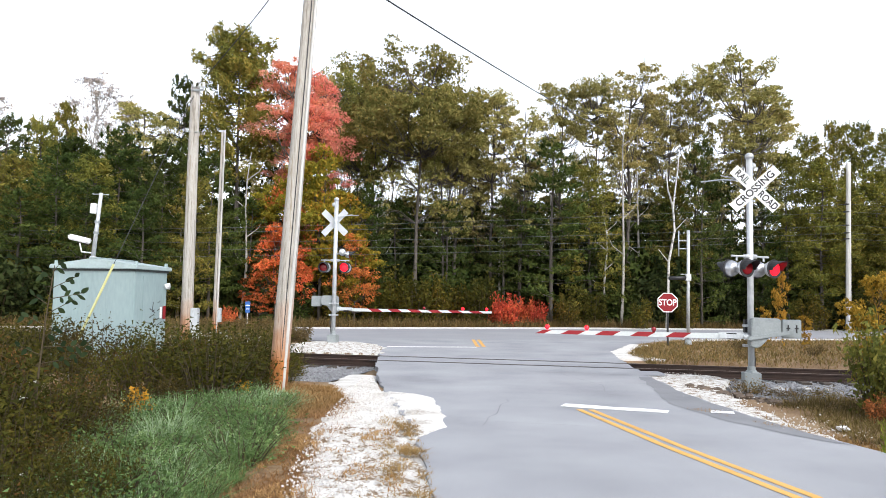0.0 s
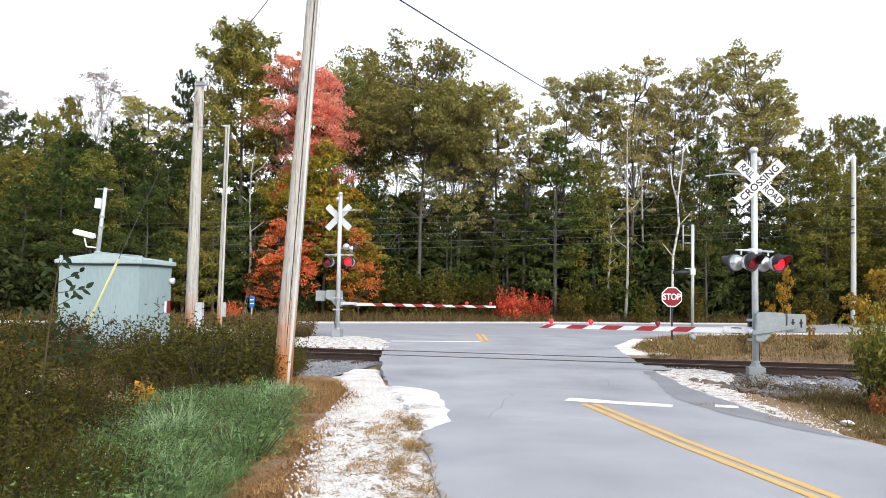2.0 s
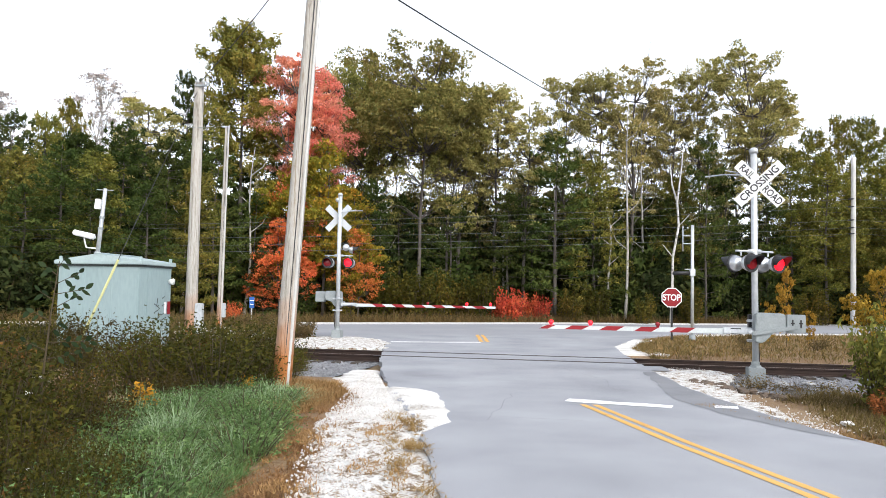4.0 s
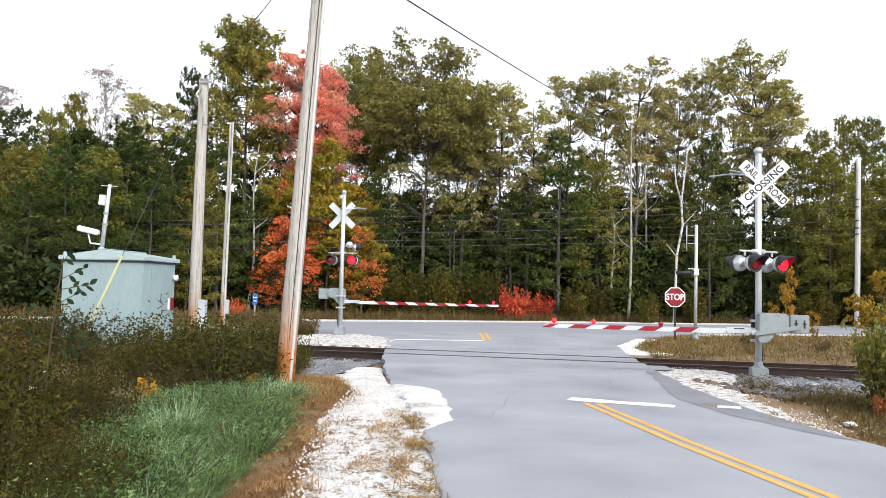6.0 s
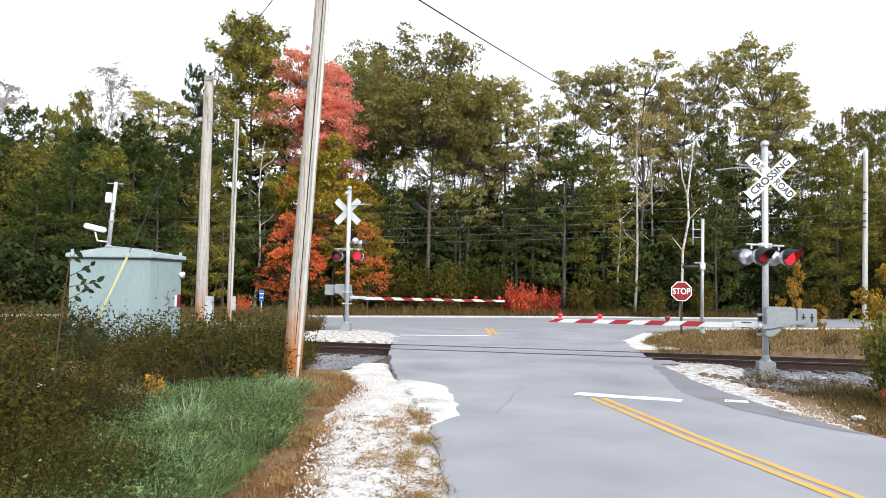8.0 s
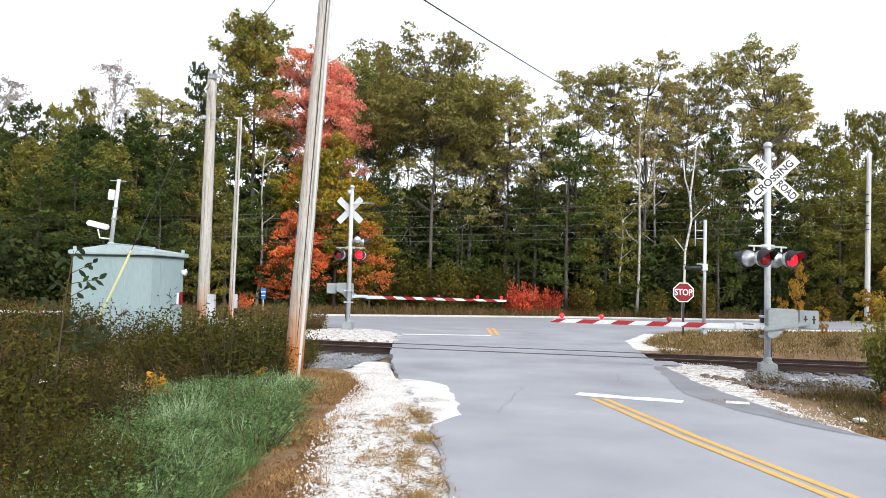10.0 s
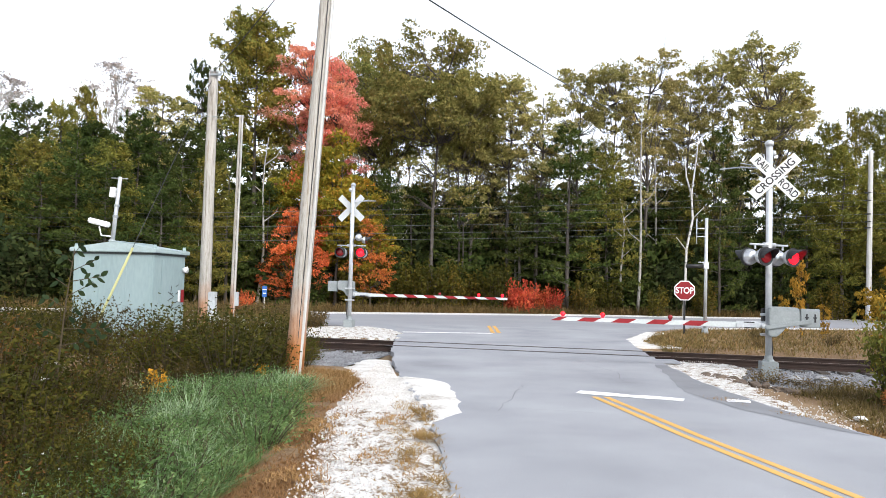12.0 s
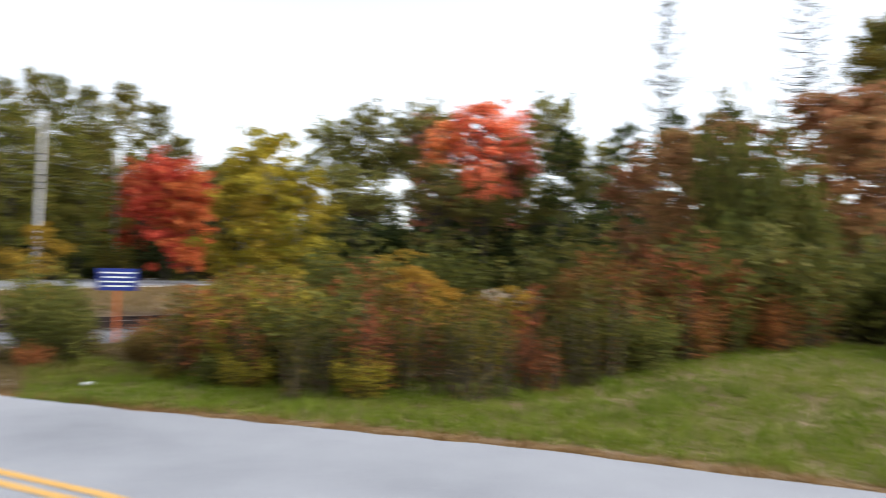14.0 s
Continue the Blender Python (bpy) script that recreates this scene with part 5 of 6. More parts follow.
row(OLIVE, 14, [(-28.3, 56.8, 13.5, 2.2), (-26.6, 62.6, 15.9, 2.2), (24.6, 60.5, 13.0, 2.4), (26.0, 64.5, 14.8, 2.5), (27.7, 67.8, 16.6, 2.5), (29.4, 68.9, 16.4, 2.5), (31.3, 72.6, 16.8, 2.9), (33.2, 76.5, 18.0, 3.2), (35.4, 78.5, 17.0, 3.2), (26.7, 60.4, 12.0, 2.6), (30.0, 64.7, 12.1, 2.8), (31.7, 66, 12.2, 2.6), (37, 72, 13, 2.6), (28.2, 62, 10, 2.6), (30.8, 62, 9.5, 2.4)], 3.0)
row(OAK, 19, [(-2.0, 53.0, 20.0, 4.9), (-5.2, 56.2, 18.2, 3.2), (0.3, 54.5, 17.4, 3.0), (-6.8, 62.5, 21.4, 2.4), (44.7, 62, 9.8, 2.6), (48.0, 62, 13.5, 2.6), (51.0, 61, 14.6, 2.7), (54.3, 62, 15.2, 2.7), (64.8, 60, 15.5, 2.3), (61.2, 62, 13, 2.6), (49.9, 57, 9.2, 2.6), (55.8, 56, 9.4, 2.8), (41.2, 62, 9.5, 2.6), (58.7, 58, 8.5, 2.6), (67.5, 58, 11.5, 2.4), (39.6, 64, 9.4, 2.6), (41.2, 63, 9.0, 2.4), (60.4, 64, 10.5, 2.6), (63.4, 60, 8.6, 2.4)], 4.9)
row(BIRCH, 18, [(1.0, 55.0, 17.6, 2.8), (-21.6, 55.9, 15.4, 2.5), (3.8, 55.1, 17.7, 2.5), (6.0, 54.3, 16.2, 2.5), (8.9, 57.7, 19.0, 2.6), (11.5, 56.1, 18.8, 2.2), (13.8, 55.6, 19.6, 2.5), (16.7, 58.5, 18.1, 2.1), (18.5, 61.1, 20.5, 1.9), (22.2, 58.3, 21.1, 3.2), (23.0, 61.8, 19.4, 2.7), (-9.9, 62.9, 20.5, 2.8), (2.6, 60.1, 16.2, 2.5), (-13, 66, 17, 2.6), (15.4, 62, 17.5, 2.2), (20.2, 64, 17, 2.2)], 2.5)
row(THIN, 14, [(-7.8, 60, 13.2, 2.4), (-5.9, 58, 13.0, 2.4), (-3.6, 61, 13.0, 2.6), (-1.6, 59, 12.4, 2.6), (0.6, 61, 13.2, 2.6), (2.4, 58, 12.6, 2.4), (4.6, 61, 13.4, 2.4), (6.4, 59, 12.4, 2.4), (10.0, 61, 13.4, 2.4), (12.4, 60, 12.6, 2.4), (14.6, 61, 13.8, 2.4), (16.6, 62, 13.4, 2.4), (18.8, 61, 14.0, 2.4), (20.8, 62, 13.6, 2.4)], 2.2)
row(PALE, 18, [(-25.2, 66.2, 19.6, 2.5), (-31.4, 71.7, 18.6, 2.6), (-22.9, 64, 17.4, 2.2), (-18.6, 62, 16.6, 2.0)], 2.5)
row(REDM, 18, [(-11.5, 52.0, 18.6, 2.7), (-9.2, 52.4, 18.0, 2.5), (58.2, 60, 15.0, 2.4), (61.6, 61, 15.0, 2.2), (54.7, 62, 14.8, 2.2)], 2.6)
row(TURN, 12, [(-9.0, 51.0, 12.6, 2.8), (-12.0, 51.0, 9.6, 2.2), (-6.9, 50.2, 8.4, 2.1)], 3.0)
row(ORNG, 8, [(-12.2, 49.4, 6.6, 1.8), (-13.3, 49.8, 4.6, 1.3), (-10.9, 49.2, 5.2, 1.4), (-6.4, 49.2, 6.0, 1.5), (-11.6, 50.5, 9.4, 1.6)], 2.2)
row(TALLORNG, 15, [(59.4, 57, 14.4, 2.5), (56.4, 58, 13.2, 1.9)], 2.6)
row(CRIM, 8, [(36.4, 56, 9.0, 2.4), (34.4, 67.8, 9.6, 2.3), (38.0, 55, 7.8, 1.9), (33.0, 68.4, 8.4, 1.8)], 2.6)
row(MARO, 9, [(74.0, 34, 8.2, 2.0), (76.8, 31, 7.6, 2.2), (83.5, 30, 8.0, 2.4), (71.3, 38, 8.0, 2.0), (86.5, 27, 6.5, 2.2)], 2.4)
row(YELL, 6.3, [(43.8, 23.5, 6.3, 1.5), (46.2, 24, 5.0, 1.3), (42.4, 23, 4.6, 1.0)], 1.6)
# understory along the wood's edge; its dark leaves stand in for inner shade
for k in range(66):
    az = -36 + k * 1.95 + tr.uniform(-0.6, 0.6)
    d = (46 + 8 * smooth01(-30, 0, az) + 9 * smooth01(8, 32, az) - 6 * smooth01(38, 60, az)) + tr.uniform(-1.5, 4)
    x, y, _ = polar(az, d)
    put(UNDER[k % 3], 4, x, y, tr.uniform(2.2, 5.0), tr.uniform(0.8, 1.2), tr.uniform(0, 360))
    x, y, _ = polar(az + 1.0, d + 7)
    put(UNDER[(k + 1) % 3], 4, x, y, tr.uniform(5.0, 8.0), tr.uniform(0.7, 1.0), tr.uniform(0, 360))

EDGE = [shrub(85, 4, 1.7, 30, 60, 0.15, "understory_shrub", "yellow olive understory shrub at the wood's edge", L_UNDER, group="wood edge shrubs"), shrub(86, 4, 1.7, 30, 60, 0.15, "understory_shrub", "fading green understory shrub at the wood's edge", L_WEED4, group="wood edge shrubs")]
for k, (az, H, w) in enumerate(((-7.4, 3.3, 0.9), (-5.0, 3.2, 1.0), (-3.6, 3.9, 0.8), (-2.0, 3.4, 1.0), (-0.4, 3.4, 0.8), (1.4, 2.8, 1.1), (3.0, 3.6, 0.8), (9.4, 2.2, 1.1), (11.4, 2.6, 1.0), (14.8, 2.0, 1.0), (18.0, 2.4, 1.0), (-8.8, 3.2, 0.9), (26, 2.6, 1.2), (29, 3, 1.1), (33, 3.2, 1.1), (-26, 2.0, 1.2), (-20.4, 2.2, 1.1), (-31, 2.0, 1.2))):
    x, y, _ = polar(az, 46 + 6 * smooth01(-30, -8, az) - 2.4 + 9 * smooth01(8, 32, az) + 1.2 * (k % 3))
    put(EDGE[k % 5 % 2], 4, x, y, H, w, tr.uniform(0, 360))


for k in range(64):
    az = -40 + k * 2.1 + tr.uniform(-0.7, 0.7)
    d = 62 + 16 * smooth01(10, 34, az) - 6 * smooth01(45, 70, az) - 6 * smooth01(-10, -35, az) + tr.uniform(-2, 5)
    x, y, _ = polar(az, d)
    h = (9.2 + 1.0 * smooth01(1, 5, az) * smooth01(24, 20, az) + 2.5 * smooth01(-12, -22, az) + 1.0 * smooth01(20, 34, az) - 1.5 * smooth01(40, 50, az)) * tr.uniform(0.85, 1.08)
    put(BACKPINE[k % 2], 12, x, y, h, 1.5, tr.uniform(0, 360))
    # the same shade-coloured shrubs fill the depth before the back pines
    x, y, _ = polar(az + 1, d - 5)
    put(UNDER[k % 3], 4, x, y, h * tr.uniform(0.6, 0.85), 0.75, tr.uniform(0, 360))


def birch_snag():
    t = thing("dead_birch", (*polar(16.6, 53)[:2], -0.1), "leaning dead birch with white broken trunk", "tree", "roadside woodland")
    g = Geo()
    pts = [(0, 0, 0), (0.1, 0, 2.2), (0.15, 0, 4.5), (0.55, 0, 6.6), (0.45, 0, 8.2), (0.75, 0, 10.6), (0.9, 0, 12.2)]
    g.tube(pts, [0.1, 0.09, 0.08, 0.075, 0.065, 0.045, 0.02], 8)
    g.tube([pts[4], (0.1, 0, 9.4), (0.0, 0, 10.8)], [0.07, 0.05, 0.02], 6)
    g.tube([pts[3], (1.3, 0, 7.4)], [0.04, 0.015], 5)
    g.tube([pts[2], (-0.5, 0.2, 5.4)], [0.04, 0.015], 5)
    part("trunk", g, mat("white_birch_bark", [(0.38, (0.1, 0.09, 0.08)), (0.46, (0.45, 0.43, 0.4)), (0.7, (0.65, 0.63, 0.6))], 1.2, 5, 0.85, 0.4, stretch=(1, 1, 4)), t, smooth=True)


birch_snag()
for az, d, h, lean in ((-14.7, 50, 11, 0.4), (13.4, 53, 15, 0.2), (12.6, 54, 8, -0.5), (14.4, 57, 16, 0.3), (-19.0, 48, 9, 0.1), (8.0, 56, 12, 0.5), (10.2, 57, 11, 0.2), (4.6, 57, 12, -0.2), (5.6, 58, 11, 0.4), (-5.0, 55, 9, 0.3)):
    t = thing("bare_tree", (*polar(az, d)[:2], -0.1), "bare pale trunk with a few dead twigs", "tree", "roadside woodland")
    g = Geo()
    pts = [(lean * math.sin(k) * 0.5 + lean * k / 5, 0, h * k / 6) for k in range(7)]
    g.tube(pts, [0.11 * (1 - 0.8 * k / 6) for k in range(7)], 7)
    for k in range(2, 6):
        s = 1 if k % 2 else -1
        g.tube([pts[k], (pts[k][0] + s * 0.7, 0.2, pts[k][2] + 0.6), (pts[k][0] + s * 1.1, 0.3, pts[k][2] + 1.4)], [0.04, 0.025, 0.01], 5, False)
    part("trunk", g, PALEBARK, t, smooth=True)

# ---- shrubs and weeds near the road ----
WEED = [shrub(k, 1.0, 0.75, 32, 50, s * 1.1, "weed_clump", "tall green and brown roadside weed clump", m, group="roadside weeds", flowers=fl) for k, m, s, fl in ((101, L_WEED, 0.028, 0), (102, L_WEED3, 0.028, 3), (103, L_BROWN, 0.026, 0), (104, L_WEED4, 0.026, 0), (105, L_WEED3, 0.03, 0))]
STALK = [shrub(k, 1.3, 0.3, 9, 26, 0.03, "weed_stalk", "tall thin brown weed stalk with seed heads", m, group="tall weed stalks") for k, m in ((106, L_BROWN), (107, L_WEED))]
wr = random.Random(77)
spots = 0
while spots < 210:
    x, y = wr.uniform(-13, -1.9), (wr.uniform(2.2, 9) if spots % 2 else wr.uniform(8, 18.5))
    edge = -2.0 - 0.85 * smooth01(3.5, 5.5, y) - 0.95 * smooth01(5.5, 10.5, y) + 1.15 * smooth01(10.8, 12.6, y)
    if x > edge - 0.3 or abs(x) > 0.95 * y + 1.5:
        continue
    top = 1.02 - 0.28 * smooth01(9, 3, y) - 0.25 * smooth01(1.2, 0, edge - 0.3 - x) + 0.1 * noise.noise((x * 0.5, y * 0.5, 3))
    if off_track(x, y) > -2.6:
        continue
    put(WEED[(spots * 7 + wr.randrange(2)) % 5], 1.0, x, y, top * wr.uniform(0.5, 1.25), wr.uniform(0.75, 1.25), wr.uniform(0, 360), wr.uniform(-8, 8))
    if spots % 2:
        put(STALK[spots // 2 % 2], 1.3, x + wr.uniform(-0.5, 0.3), y + wr.uniform(-0.4, 0.4), top * wr.uniform(0.8, 1.12), wr.uniform(0.7, 1.3), wr.uniform(0, 360), wr.uniform(-7, 7))
    spots += 1
for k in range(26):
    y = wr.uniform(2.6, 6.2)
    x = -1.75 - 0.5 * smooth01(2.6, 6, y) - wr.uniform(0.0, 0.9)
    put(WEED[(1, 3, 4)[k % 3]], 1.0, x, y, wr.uniform(0.35, 0.62), wr.uniform(0.7, 1.0), wr.uniform(0, 360), wr.uniform(-8, 8))
for x, y, h in ((-3.35, 13.9, 1.05), (-3.7, 15.2, 1.1), (-3.2, 12.9, 0.8), (-4.3, 14.4, 1.1), (-4.9, 16.2, 1.2)):
    put(WEED[4], 1.0, x, y, h, 1.0, wr.uniform(0, 360))
TANWEED = shrub(112, 1.0, 0.6, 26, 40, 0.035, "dry_weed_clump", "tall dry tan weed clump beside the highway", L_TAN, "weed", "dry weeds")
for k in range(34):
    x = wr.uniform(-10.5, -5.0)
    put(TANWEED, 1.0, x, 27.9 + (x + 12) * 0.2 + wr.uniform(-1.2, 0.4), wr.uniform(0.5, 1.0), wr.uniform(0.8, 1.3), wr.uniform(0, 360))
ASTER = shrub(113, 0.8, 0.5, 24, 40, 0.024, "aster_clump", "green aster clump with many small white flowers", L_WEED3, "weed", "white asters", flowers=60)
for x, y, h in ((-4.5, 15.3, 0.95), (-5.2, 15.6, 0.9), (-3.9, 14.6, 0.85)):
    put(ASTER, 0.8, x, y, h, 1.0, wr.uniform(0, 360))
LOWLEAF = shrub(109, 0.26, 0.22, 16, 34, 0.011, "low_leafy_weed", "low leafy green weed in the grass", L_GRASS, "weed", "low green weeds")
for k in range(150):
    y = 12.4 - 9.4 * wr.random() ** 0.85
    left = -2.6 - 1.4 * smooth01(5.5, 10.5, y) + 1.1 * smooth01(10.6, 12.6, y)
    x = wr.uniform(left - 0.3, -1.9 - 0.3 * smooth01(8, 11.5, y))
    put(LOWLEAF, 0.26, x, y, wr.uniform(0.16, 0.42), wr.uniform(0.9, 1.6), wr.uniform(0, 360), wr.uniform(-12, 12))
GOLD = shrub(111, 0.5, 0.2, 10, 22, 0.04, "golden_weed", "small golden yellow autumn weed", L_GOLD, "weed", "golden weeds")
for x, y, h in ((-3.9, 9.9, 0.5), (-3.1, 12.2, 0.35), (-3.45, 8.2, 0.2), (6.9, 11.4, 0.3), (16.4, 3.1, 0.9), (16.0, 3.6, 0.7)):
    put(GOLD, 0.5, x, y, h, 1.0, wr.uniform(0, 360))


def sapling(at, seed):
    """A thin stem whose twigs carry pointed oval leaves in pairs."""
    rng = np.random.default_rng(seed)
    g, lf = Geo(), Geo()
    g.tube([(0, 0, 0), (0.05, 0, 0.9), (0.09, 0, 1.4), (0.15, 0, 1.92)], [0.012, 0.01, 0.007, 0.003], 6)
    for z, dx, up in ((0.98, 0.36, 0.08), (1.06, -0.2, 0.1), (1.14, 0.42, 0.02), (1.22, 0.16, 0.12), (1.34, -0.22, 0.12), (1.46, 0.2, 0.14), (1.54, -0.16, 0.1), (1.6, 0.34, 0.06), (1.7, 0.26, 0.12), (1.78, -0.18, 0.1), (1.86, 0.1, 0.1)):
        s = np.array([0.05 + 0.1 * (z - 0.9), 0, z])
        e = s + np.array([dx, rng.uniform(-0.12, 0.12), up])
        g.tube([tuple(s), tuple(e)], [0.005, 0.002], 4, False)
        n = max(3, int(abs(dx) / 0.055))
        for k in range(n):
            c = s + (e - s) * (0.25 + 0.75 * (k + 0.5) / n)
            a = (0 if dx > 0 else math.pi) + rng.uniform(0.5, 1.1) * (1 if k % 2 else -1)
            d = np.array([math.cos(a), rng.uniform(-0.4, 0.4), math.sin(a) * 0.8])
            d /= np.linalg.norm(d)
            w = np.cross(d, np.array([rng.uniform(-0.4, 0.4), 1.0, rng.uniform(-0.3, 0.3)]))
            w /= np.linalg.norm(w)
            L, W = rng.uniform(0.075, 0.115), rng.uniform(0.017, 0.026)
            o = len(lf.v)
            lf.v += [tuple(c + d * L * f + w * W * q) for f, q in ((0, 0), (0.25, 0.8), (0.55, 1.0), (0.85, 0.5), (1, 0), (0.85, -0.5), (0.55, -1.0), (0.25, -0.8))]
            lf.f.append(tuple(range(o, o + 8)))
    tree = thing("sapling", at, "thin sapling with a few dark oval leaves", "sapling")
    part("stem", g, STEM, tree, smooth=True)
    part("foliage", lf, L_DARK, tree, "dark green oval leaves")


sapling((-3.85, 7.3, -0.05), 5)

# bushes east of the road
BUSH = [shrub(k, 1.6, 1.0, 40, 56, s, "roadside_bush", lab, m) for k, m, s, lab in ((121, L_BROWN2, 0.06, "brown and green roadside bush"), (122, L_WEED2, 0.065, "fading green roadside bush"), (123, L_RUST, 0.055, "rust brown roadside bush"), (124, L_TURN, 0.06, "green and orange roadside bush"), (125, L_YELLOW, 0.05, "yellowing green roadside bush"))]
br = random.Random(19)
k = 0
while k < 120:
    az, d = br.uniform(25, 92), br.uniform(9.5, 19)
    x, y, _ = polar(az, d)
    line = 12.2 - 3.2 * smooth01(28, 45, az) + 5.5 * smooth01(62, 85, az)
    if d < line + 0.4 or off_track(x, y) > -2.0 or az < 29.6 or (az < 33 and d > 14):
        continue
    h = (1.05 + 0.45 * smooth01(9, 15, d) + 0.5 * smooth01(60, 80, az)) * br.uniform(0.7, 1.15)
    low = d < line + 1.6
    h *= 0.42 + 0.58 * max(smooth01(40, 44, az), 0.75 * smooth01(31.5, 28.5, az)) - 0.36 * smooth01(52, 56, az) * smooth01(70, 66, az)
    if 33.2 < az < 36.6 and d > 11.5:
        continue
    put(BUSH[2 if low and br.random() < 0.22 else br.choice((0, 0, 1, 1, 3, 3, 2, 4) if az < 63 else (0, 1, 1, 1, 2))], 1.6, x, y, h * (0.6 if low else 1.0), br.uniform(0.8, 1.2), br.uniform(0, 360))
    k += 1
for az, d, h, w in ((30.4, 13.8, 1.6, 0.7), (31.6, 13.2, 1.2, 0.8), (80, 19, 4.6, 0.42), (79, 17.5, 3.2, 0.45), (66, 18, 2.6, 0.9), (57, 19, 2.4, 1.0), (50.5, 17, 2.3, 0.9), (78.4, 18, 5.4, 0.3), (81.4, 19, 4.0, 0.4), (85, 20, 2.2, 1.0), (88, 19, 2.4, 1.0)):
    x, y, _ = polar(az, d)
    put(BUSH[1], 1.6, x, y, h, w, br.uniform(0, 360))
for x, y, h in ((6.2, 15.25, 0.5), (6.75, 14.9, 0.4), (7.3, 14.5, 0.45), (7.8, 14.1, 0.4), (8.4, 13.7, 0.55), (9.4, 23.6, 0.4), (12.5, 25.5, 0.5), (14.6, 24.0, 0.45), (11.2, 28.5, 0.5), (16.5, 27.0, 0.5)):
    put(TANWEED, 1.0, x, y, h, 1.5, br.uniform(0, 360))
TALL = [shrub(k, 1.3, 0.34, 9, 30, 0.035, "weed_stalk", lab, m, group="tall weed stalks") for k, m, lab in ((151, L_UNDER, "tall yellow olive weed stalk"), (152, L_RUST, "tall rust brown weed stalk"), (153, L_WEED4, "tall fading green weed stalk"))]
for k in range(90):
    az, d = br.uniform(38, 84), 0
    line = 12.2 - 3.2 * smooth01(28, 45, az) + 5.5 * smooth01(62, 85, az)
    x, y, _ = polar(az, line + br.uniform(0.3, 2.5))
    if off_track(x, y) < -2.2:
        put(TALL[k % 3], 1.3, x, y, br.uniform(0.7, 1.7), br.uniform(0.6, 1.2), br.uniform(0, 360), br.uniform(-8, 8))
AMBER = broadleaf(131, 2.6, 0.7, 0.08, 30, 130, 0.055, "amber_sapling", "small amber orange sapling", L_AMBER, STEM, category="sapling", group="amber saplings")
for az, d, H, w in ((29.9, 15.2, 2.35, 0.75), (24.2, 30, 3.0, 0.32), (23.1, 31, 1.7, 0.5), (25.6, 31, 1.4, 0.7), (54, 20, 2.2, 1.1), (51.5, 24, 2.0, 1.0), (55.6, 14.5, 1.7, 1.1), (57.6, 15, 1.4, 1.2), (63, 16, 1.3, 1.1), (56.4, 13, 1.7, 0.9), (54.6, 13.6, 1.4, 1.0)):
    x, y, _ = polar(az, d)
    put(AMBER, 2.6, x, y, H, w, br.uniform(0, 360))
REDSH = shrub(141, 2.2, 1.7, 34, 40, 0.13, "crimson_shrub", "bright crimson autumn shrub beyond the highway", L_FLAME, group="crimson shrubs")
for az, d, H, w in ((5.1, 49.5, 2.3, 0.7), (7.2, 50.5, 1.8, 0.6), (3.9, 50, 1.3, 0.7), (6.3, 50.6, 2.0, 0.55), (-15.4, 42, 1.2, 0.6)):
    x, y, _ = polar(az, d)
    put(REDSH, 2.2, x, y, H, w, br.uniform(0, 360))

retire(PINE + BACKPINE + [TALLPINE, THINPINE] + OLIVE + OAK + BIRCH + THIN + PALE + REDM + TURN + EDGE + ORNG + TALLORNG + CRIM + MARO + YELL + UNDER + WEED + STALK + [LOWLEAF, TANWEED, ASTER] + [GOLD] + BUSH + TALL + [AMBER, REDSH])

# ---- grass ----


def grass(name, n, place, height, width, lm, label, seed, bend=0.35):
    """Single blades, each a bent strip that narrows to its tip."""
    rng = np.random.default_rng(seed)
    pts = []
    while len(pts) < n:
        p = place(rng)
        if p:
            pts.append(p)
    p = np.array(pts)
    h = height * rng.uniform(0.5, 1.25, n)[:, None] * np.array([1 + 0.85 * noise.noise((q[0] * 2.2, q[1] * 2.2, 7)) for q in pts])[:, None]
    a = rng.uniform(0, 6.283, n)
    d = np.stack([np.cos(a), np.sin(a), np.zeros(n)], 1)
    s = np.stack([-np.sin(a), np.cos(a), np.zeros(n)], 1) * width * rng.uniform(0.6, 1.3, n)[:, None]
    up = np.array([0, 0, 1.0])
    b = bend * rng.uniform(0.2, 1.6, n)[:, None]
    tip = p + up * h * (1 - 0.25 * b) + d * h * b
    v = np.stack([p - s, p + s, tip + s * 0.2, tip - s * 0.2], 1).reshape(-1, 3)
    ob = new(name, faces_mesh(name, v, lm, 4))
    return tagged(ob, label, "grass", kind="stuff")


def spot(x, y, z=None):
    return (x, y, (ground_z(x, y) if z is None else z))


def lush(rng):
    y = 12.6 - 10.0 * rng.uniform(0, 1) ** 0.8
    right = -1.75 - 0.35 * smooth01(8, 11.5, y) - 0.3 * smooth01(11.5, 12.6, y)
    left = -2.6 - 1.4 * smooth01(5.5, 10.5, y) + 1.1 * smooth01(10.6, 12.6, y)
    x = rng.uniform(left - 0.4, right)
    return spot(x, y) if noise.noise((x * 1.3, y * 1.3, 1)) > rng.uniform(-0.7, 0.1) else None


def dry_left(rng):
    y = rng.uniform(3.0, 14.5)
    x = rng.normal(-1.4 - 0.35 * smooth01(5, 9, y) - 0.3 * smooth01(10, 14, y) - 0.6 * smooth01(12, 14.5, y), 0.36)
    return spot(x, y) if noise.noise((x * 1.6, y * 1.6, 5)) > rng.uniform(-0.5, 0.3) and x < -0.8 - 0.4 * smooth01(5, 9, y) else None


def dry_pole(rng):
    x, y = rng.uniform(-2.75, -1.4), rng.uniform(10.4, 14.0)
    return spot(x, y) if x < -1.45 - 0.22 * abs(y - 12.3) - 0.2 * rng.random() and math.hypot(x + 2.78, y - 13.2) > 0.22 else None


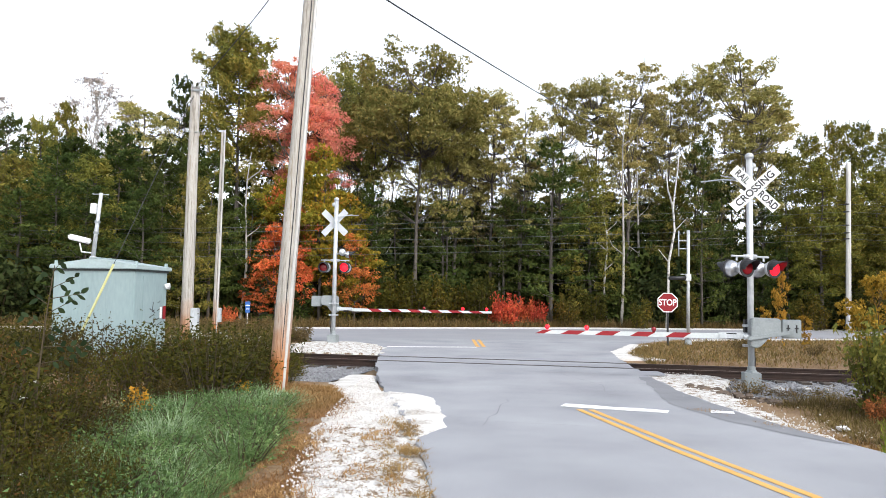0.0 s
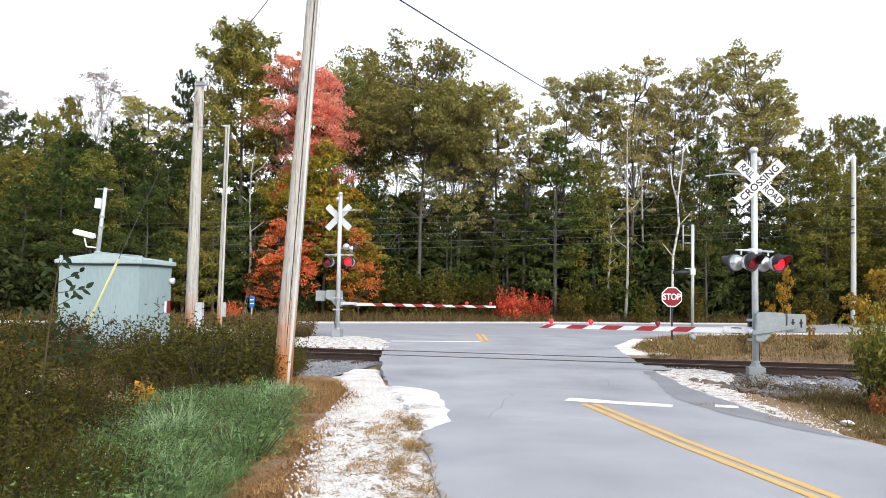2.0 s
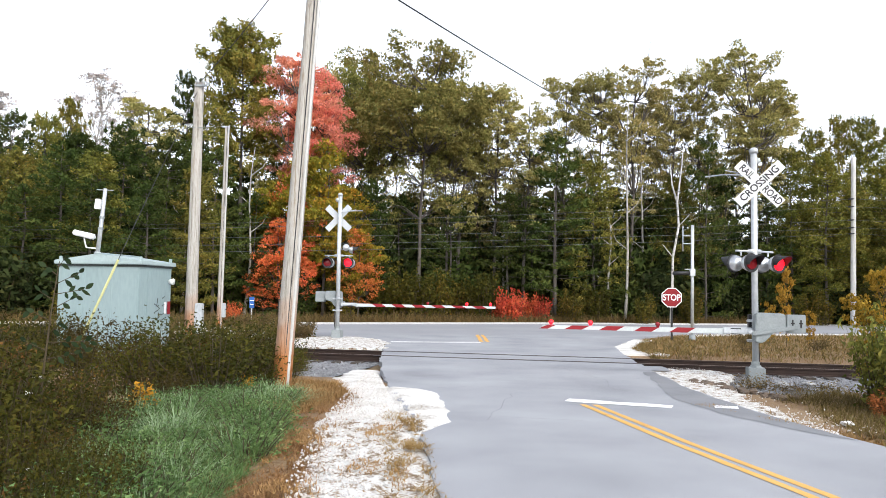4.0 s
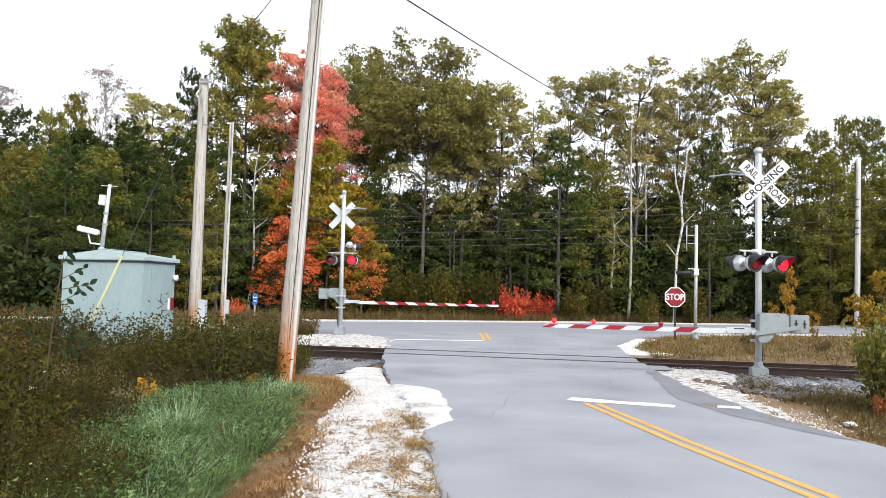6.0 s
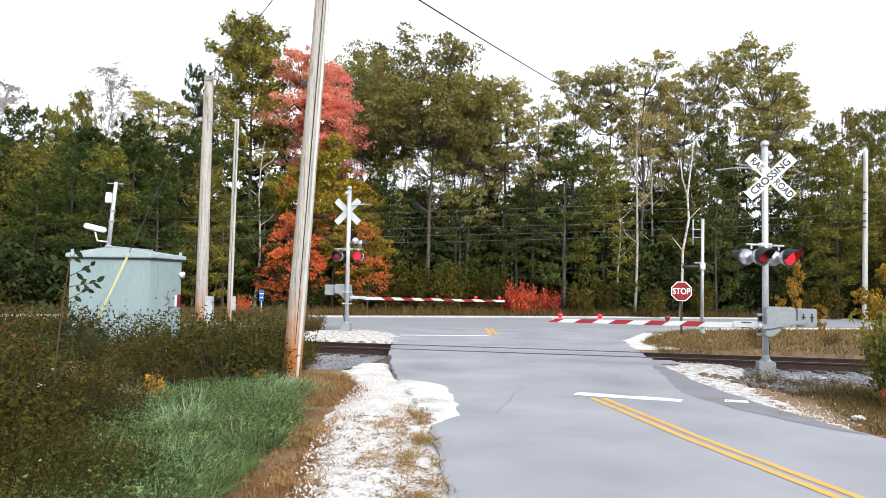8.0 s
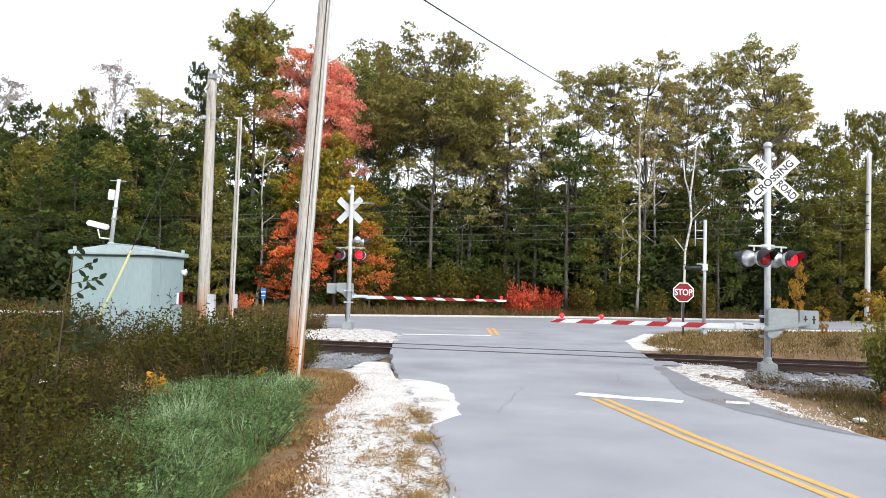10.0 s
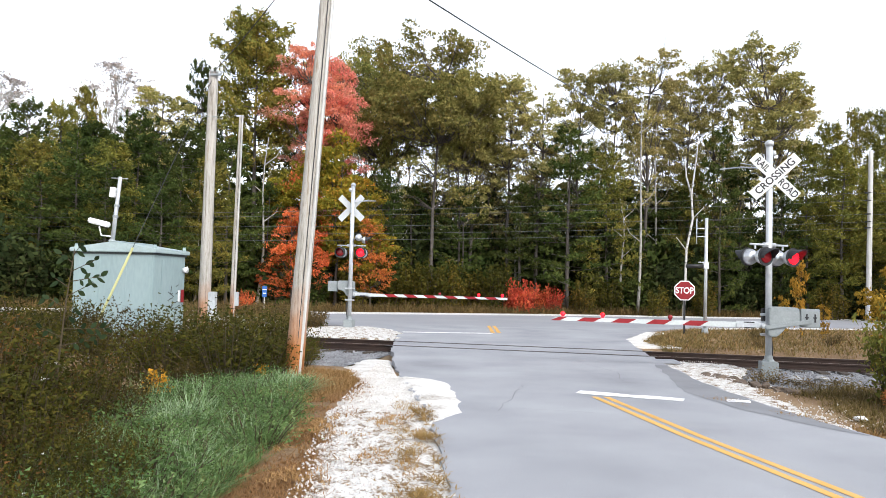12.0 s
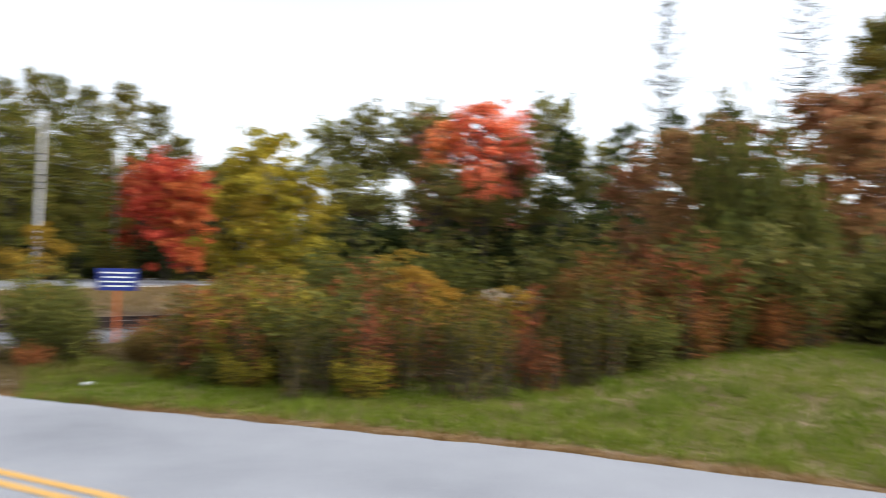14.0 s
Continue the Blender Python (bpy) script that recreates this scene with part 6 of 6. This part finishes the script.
def dry_strip(rng):
    y = rng.uniform(3.5, 11.0)
    x = rng.normal(0.26 - 0.075 * y, 0.13)
    return spot(x, y, 0.005) if noise.noise((x * 1.2, y * 0.9, 9)) + 0.5 * noise.noise((x * 6, y * 4, 2)) > rng.uniform(-0.2, 0.35) and x < 0.5 - 0.075 * y else None


def gravel_tufts(rng):
    y = rng.uniform(3.0, 9.8)
    x = rng.uniform(-1.7, -0.3)
    return spot(x, y, 0.005) if noise.noise((x * 2.2, y * 1.5, 12)) + 0.5 * noise.noise((x * 7, y * 4, 3)) > rng.uniform(0.05, 0.55) else None


def island(rng):
    x = rng.uniform(6, 32)
    y0, y1 = TRACK_Y + TRACK_SLOPE * x + 2.6, min(35.0 + (x - 10.8) * 0.35, 30.2 + (x - 7.6) * 1.45, 25 + (x - 6.0) * 3)
    return spot(x, rng.uniform(y0, max(y0 + 0.1, y1 - 0.8)))


def near_mast(rng):
    x, y = rng.uniform(4.9, 9.5), rng.uniform(9.0, 16.0)
    e = 5.2 + 0.16 * (y - 9) + 0.9 * smooth01(13, 15.5, y)
    return spot(x, y) if x > e - 0.3 + 0.3 * rng.random() and noise.noise((x, y, 4)) > rng.uniform(-0.5, 0.1) else None


def lawn(rng):
    az, d = rng.uniform(30, 95), 0
    d = rng.uniform(5.0, 17)
    x, y, _ = polar(az, d)
    e = 7.2 - 0.33 * max(0, y) if y > 0 else 7.2
    line = 12.2 - 3.2 * smooth01(28, 45, az) + 5.5 * smooth01(62, 85, az)
    right = 7.15 - 0.08 * y - 0.025 * y * y
    return spot(x, y) if x > right + 0.25 and d < line + 2.2 else None


def lawn_edge(rng):
    y = rng.uniform(-1, 12)
    right = 7.1 - 0.15 * y - 0.011 * y * y
    return spot(abs(rng.normal(0, 0.22)) + right + 0.02, y)


def verge(rng):
    k = rng.uniform(0, 1)
    x = -60 + 150 * k
    pts = sorted(HWY_FAR)
    for (x0, y0), (x1, y1) in zip(pts, pts[1:]):
        if x0 <= x <= x1:
            return spot(x, y0 + (y1 - y0) * (x - x0) / (x1 - x0) + 2.7 + abs(rng.normal(0, 1.6)))
    return None


def left_far(rng):
    x, y = rng.uniform(-22, -3.5), rng.uniform(22.5, 31)
    o = off_track(x, y)
    return spot(x, y) if o > 2.4 and x < -5.6 and y < 27.5 + (x + 14) * 0.26 else None


grass("grass", 34000, lush, 0.17, 0.0055, L_GRASS, "lush green grass beside the gravel shoulder", 1, 1.1)
tufts = [(-1.9 - 1.6 * wr.random() - 0.3 * k / 30, 4.2 + 8.2 * k / 34) for k in np.linspace(0, 33.9, 95)]


def arching(rng):
    x, y = tufts[int(rng.integers(0, len(tufts)))]
    return spot(x + rng.normal(0, 0.07), y + rng.normal(0, 0.07))


grass("grass", 7500, arching, 0.27, 0.0065, L_BLADE, "pale arching grass tufts in the green verge", 21, 1.4)
grass("grass", 5000, lush, 0.15, 0.005, L_TAN, "dead tan blades among the green grass", 22, 1.0)
grass("grass", 20000, dry_left, 0.06, 0.0055, L_DRY, "dry orange brown grass along the gravel", 2, 1.5)
grass("grass", 9500, dry_pole, 0.11, 0.007, L_DRY, "dry orange brown grass round the leaning pole", 23, 1.2)
grass("grass", 5000, dry_strip, 0.036, 0.006, L_DRY, "matted dry grass on the gravel by the road", 3, 1.7)
grass("grass", 3200, gravel_tufts, 0.032, 0.006, L_DRY, "sparse dry grass growing in the gravel", 4, 1.1)
grass("grass", 28000, island, 0.15, 0.012, L_TAN, "tan and olive grass on the island by the highway", 5, 1.1)
grass("grass", 8000, island, 0.15, 0.012, L_DRY, "orange brown grass on the island by the highway", 24, 1.1)
grass("grass", 11000, near_mast, 0.13, 0.008, L_TAN, "dry tan grass round the crossing signal", 6, 1.3)
grass("grass", 40000, lawn, 0.1, 0.009, L_LAWN, "mown green grass east of the road", 7, 0.6)
grass("grass", 6000, lawn_edge, 0.06, 0.008, L_DRY, "dry matted grass at the road edge", 8, 0.9)
grass("grass", 44000, verge, 0.5, 0.02, L_TAN, "tall tan weeds along the far highway verge", 9, 0.7)
grass("grass", 11000, left_far, 0.5, 0.016, L_TAN, "tan weeds between track and highway", 10, 0.35)
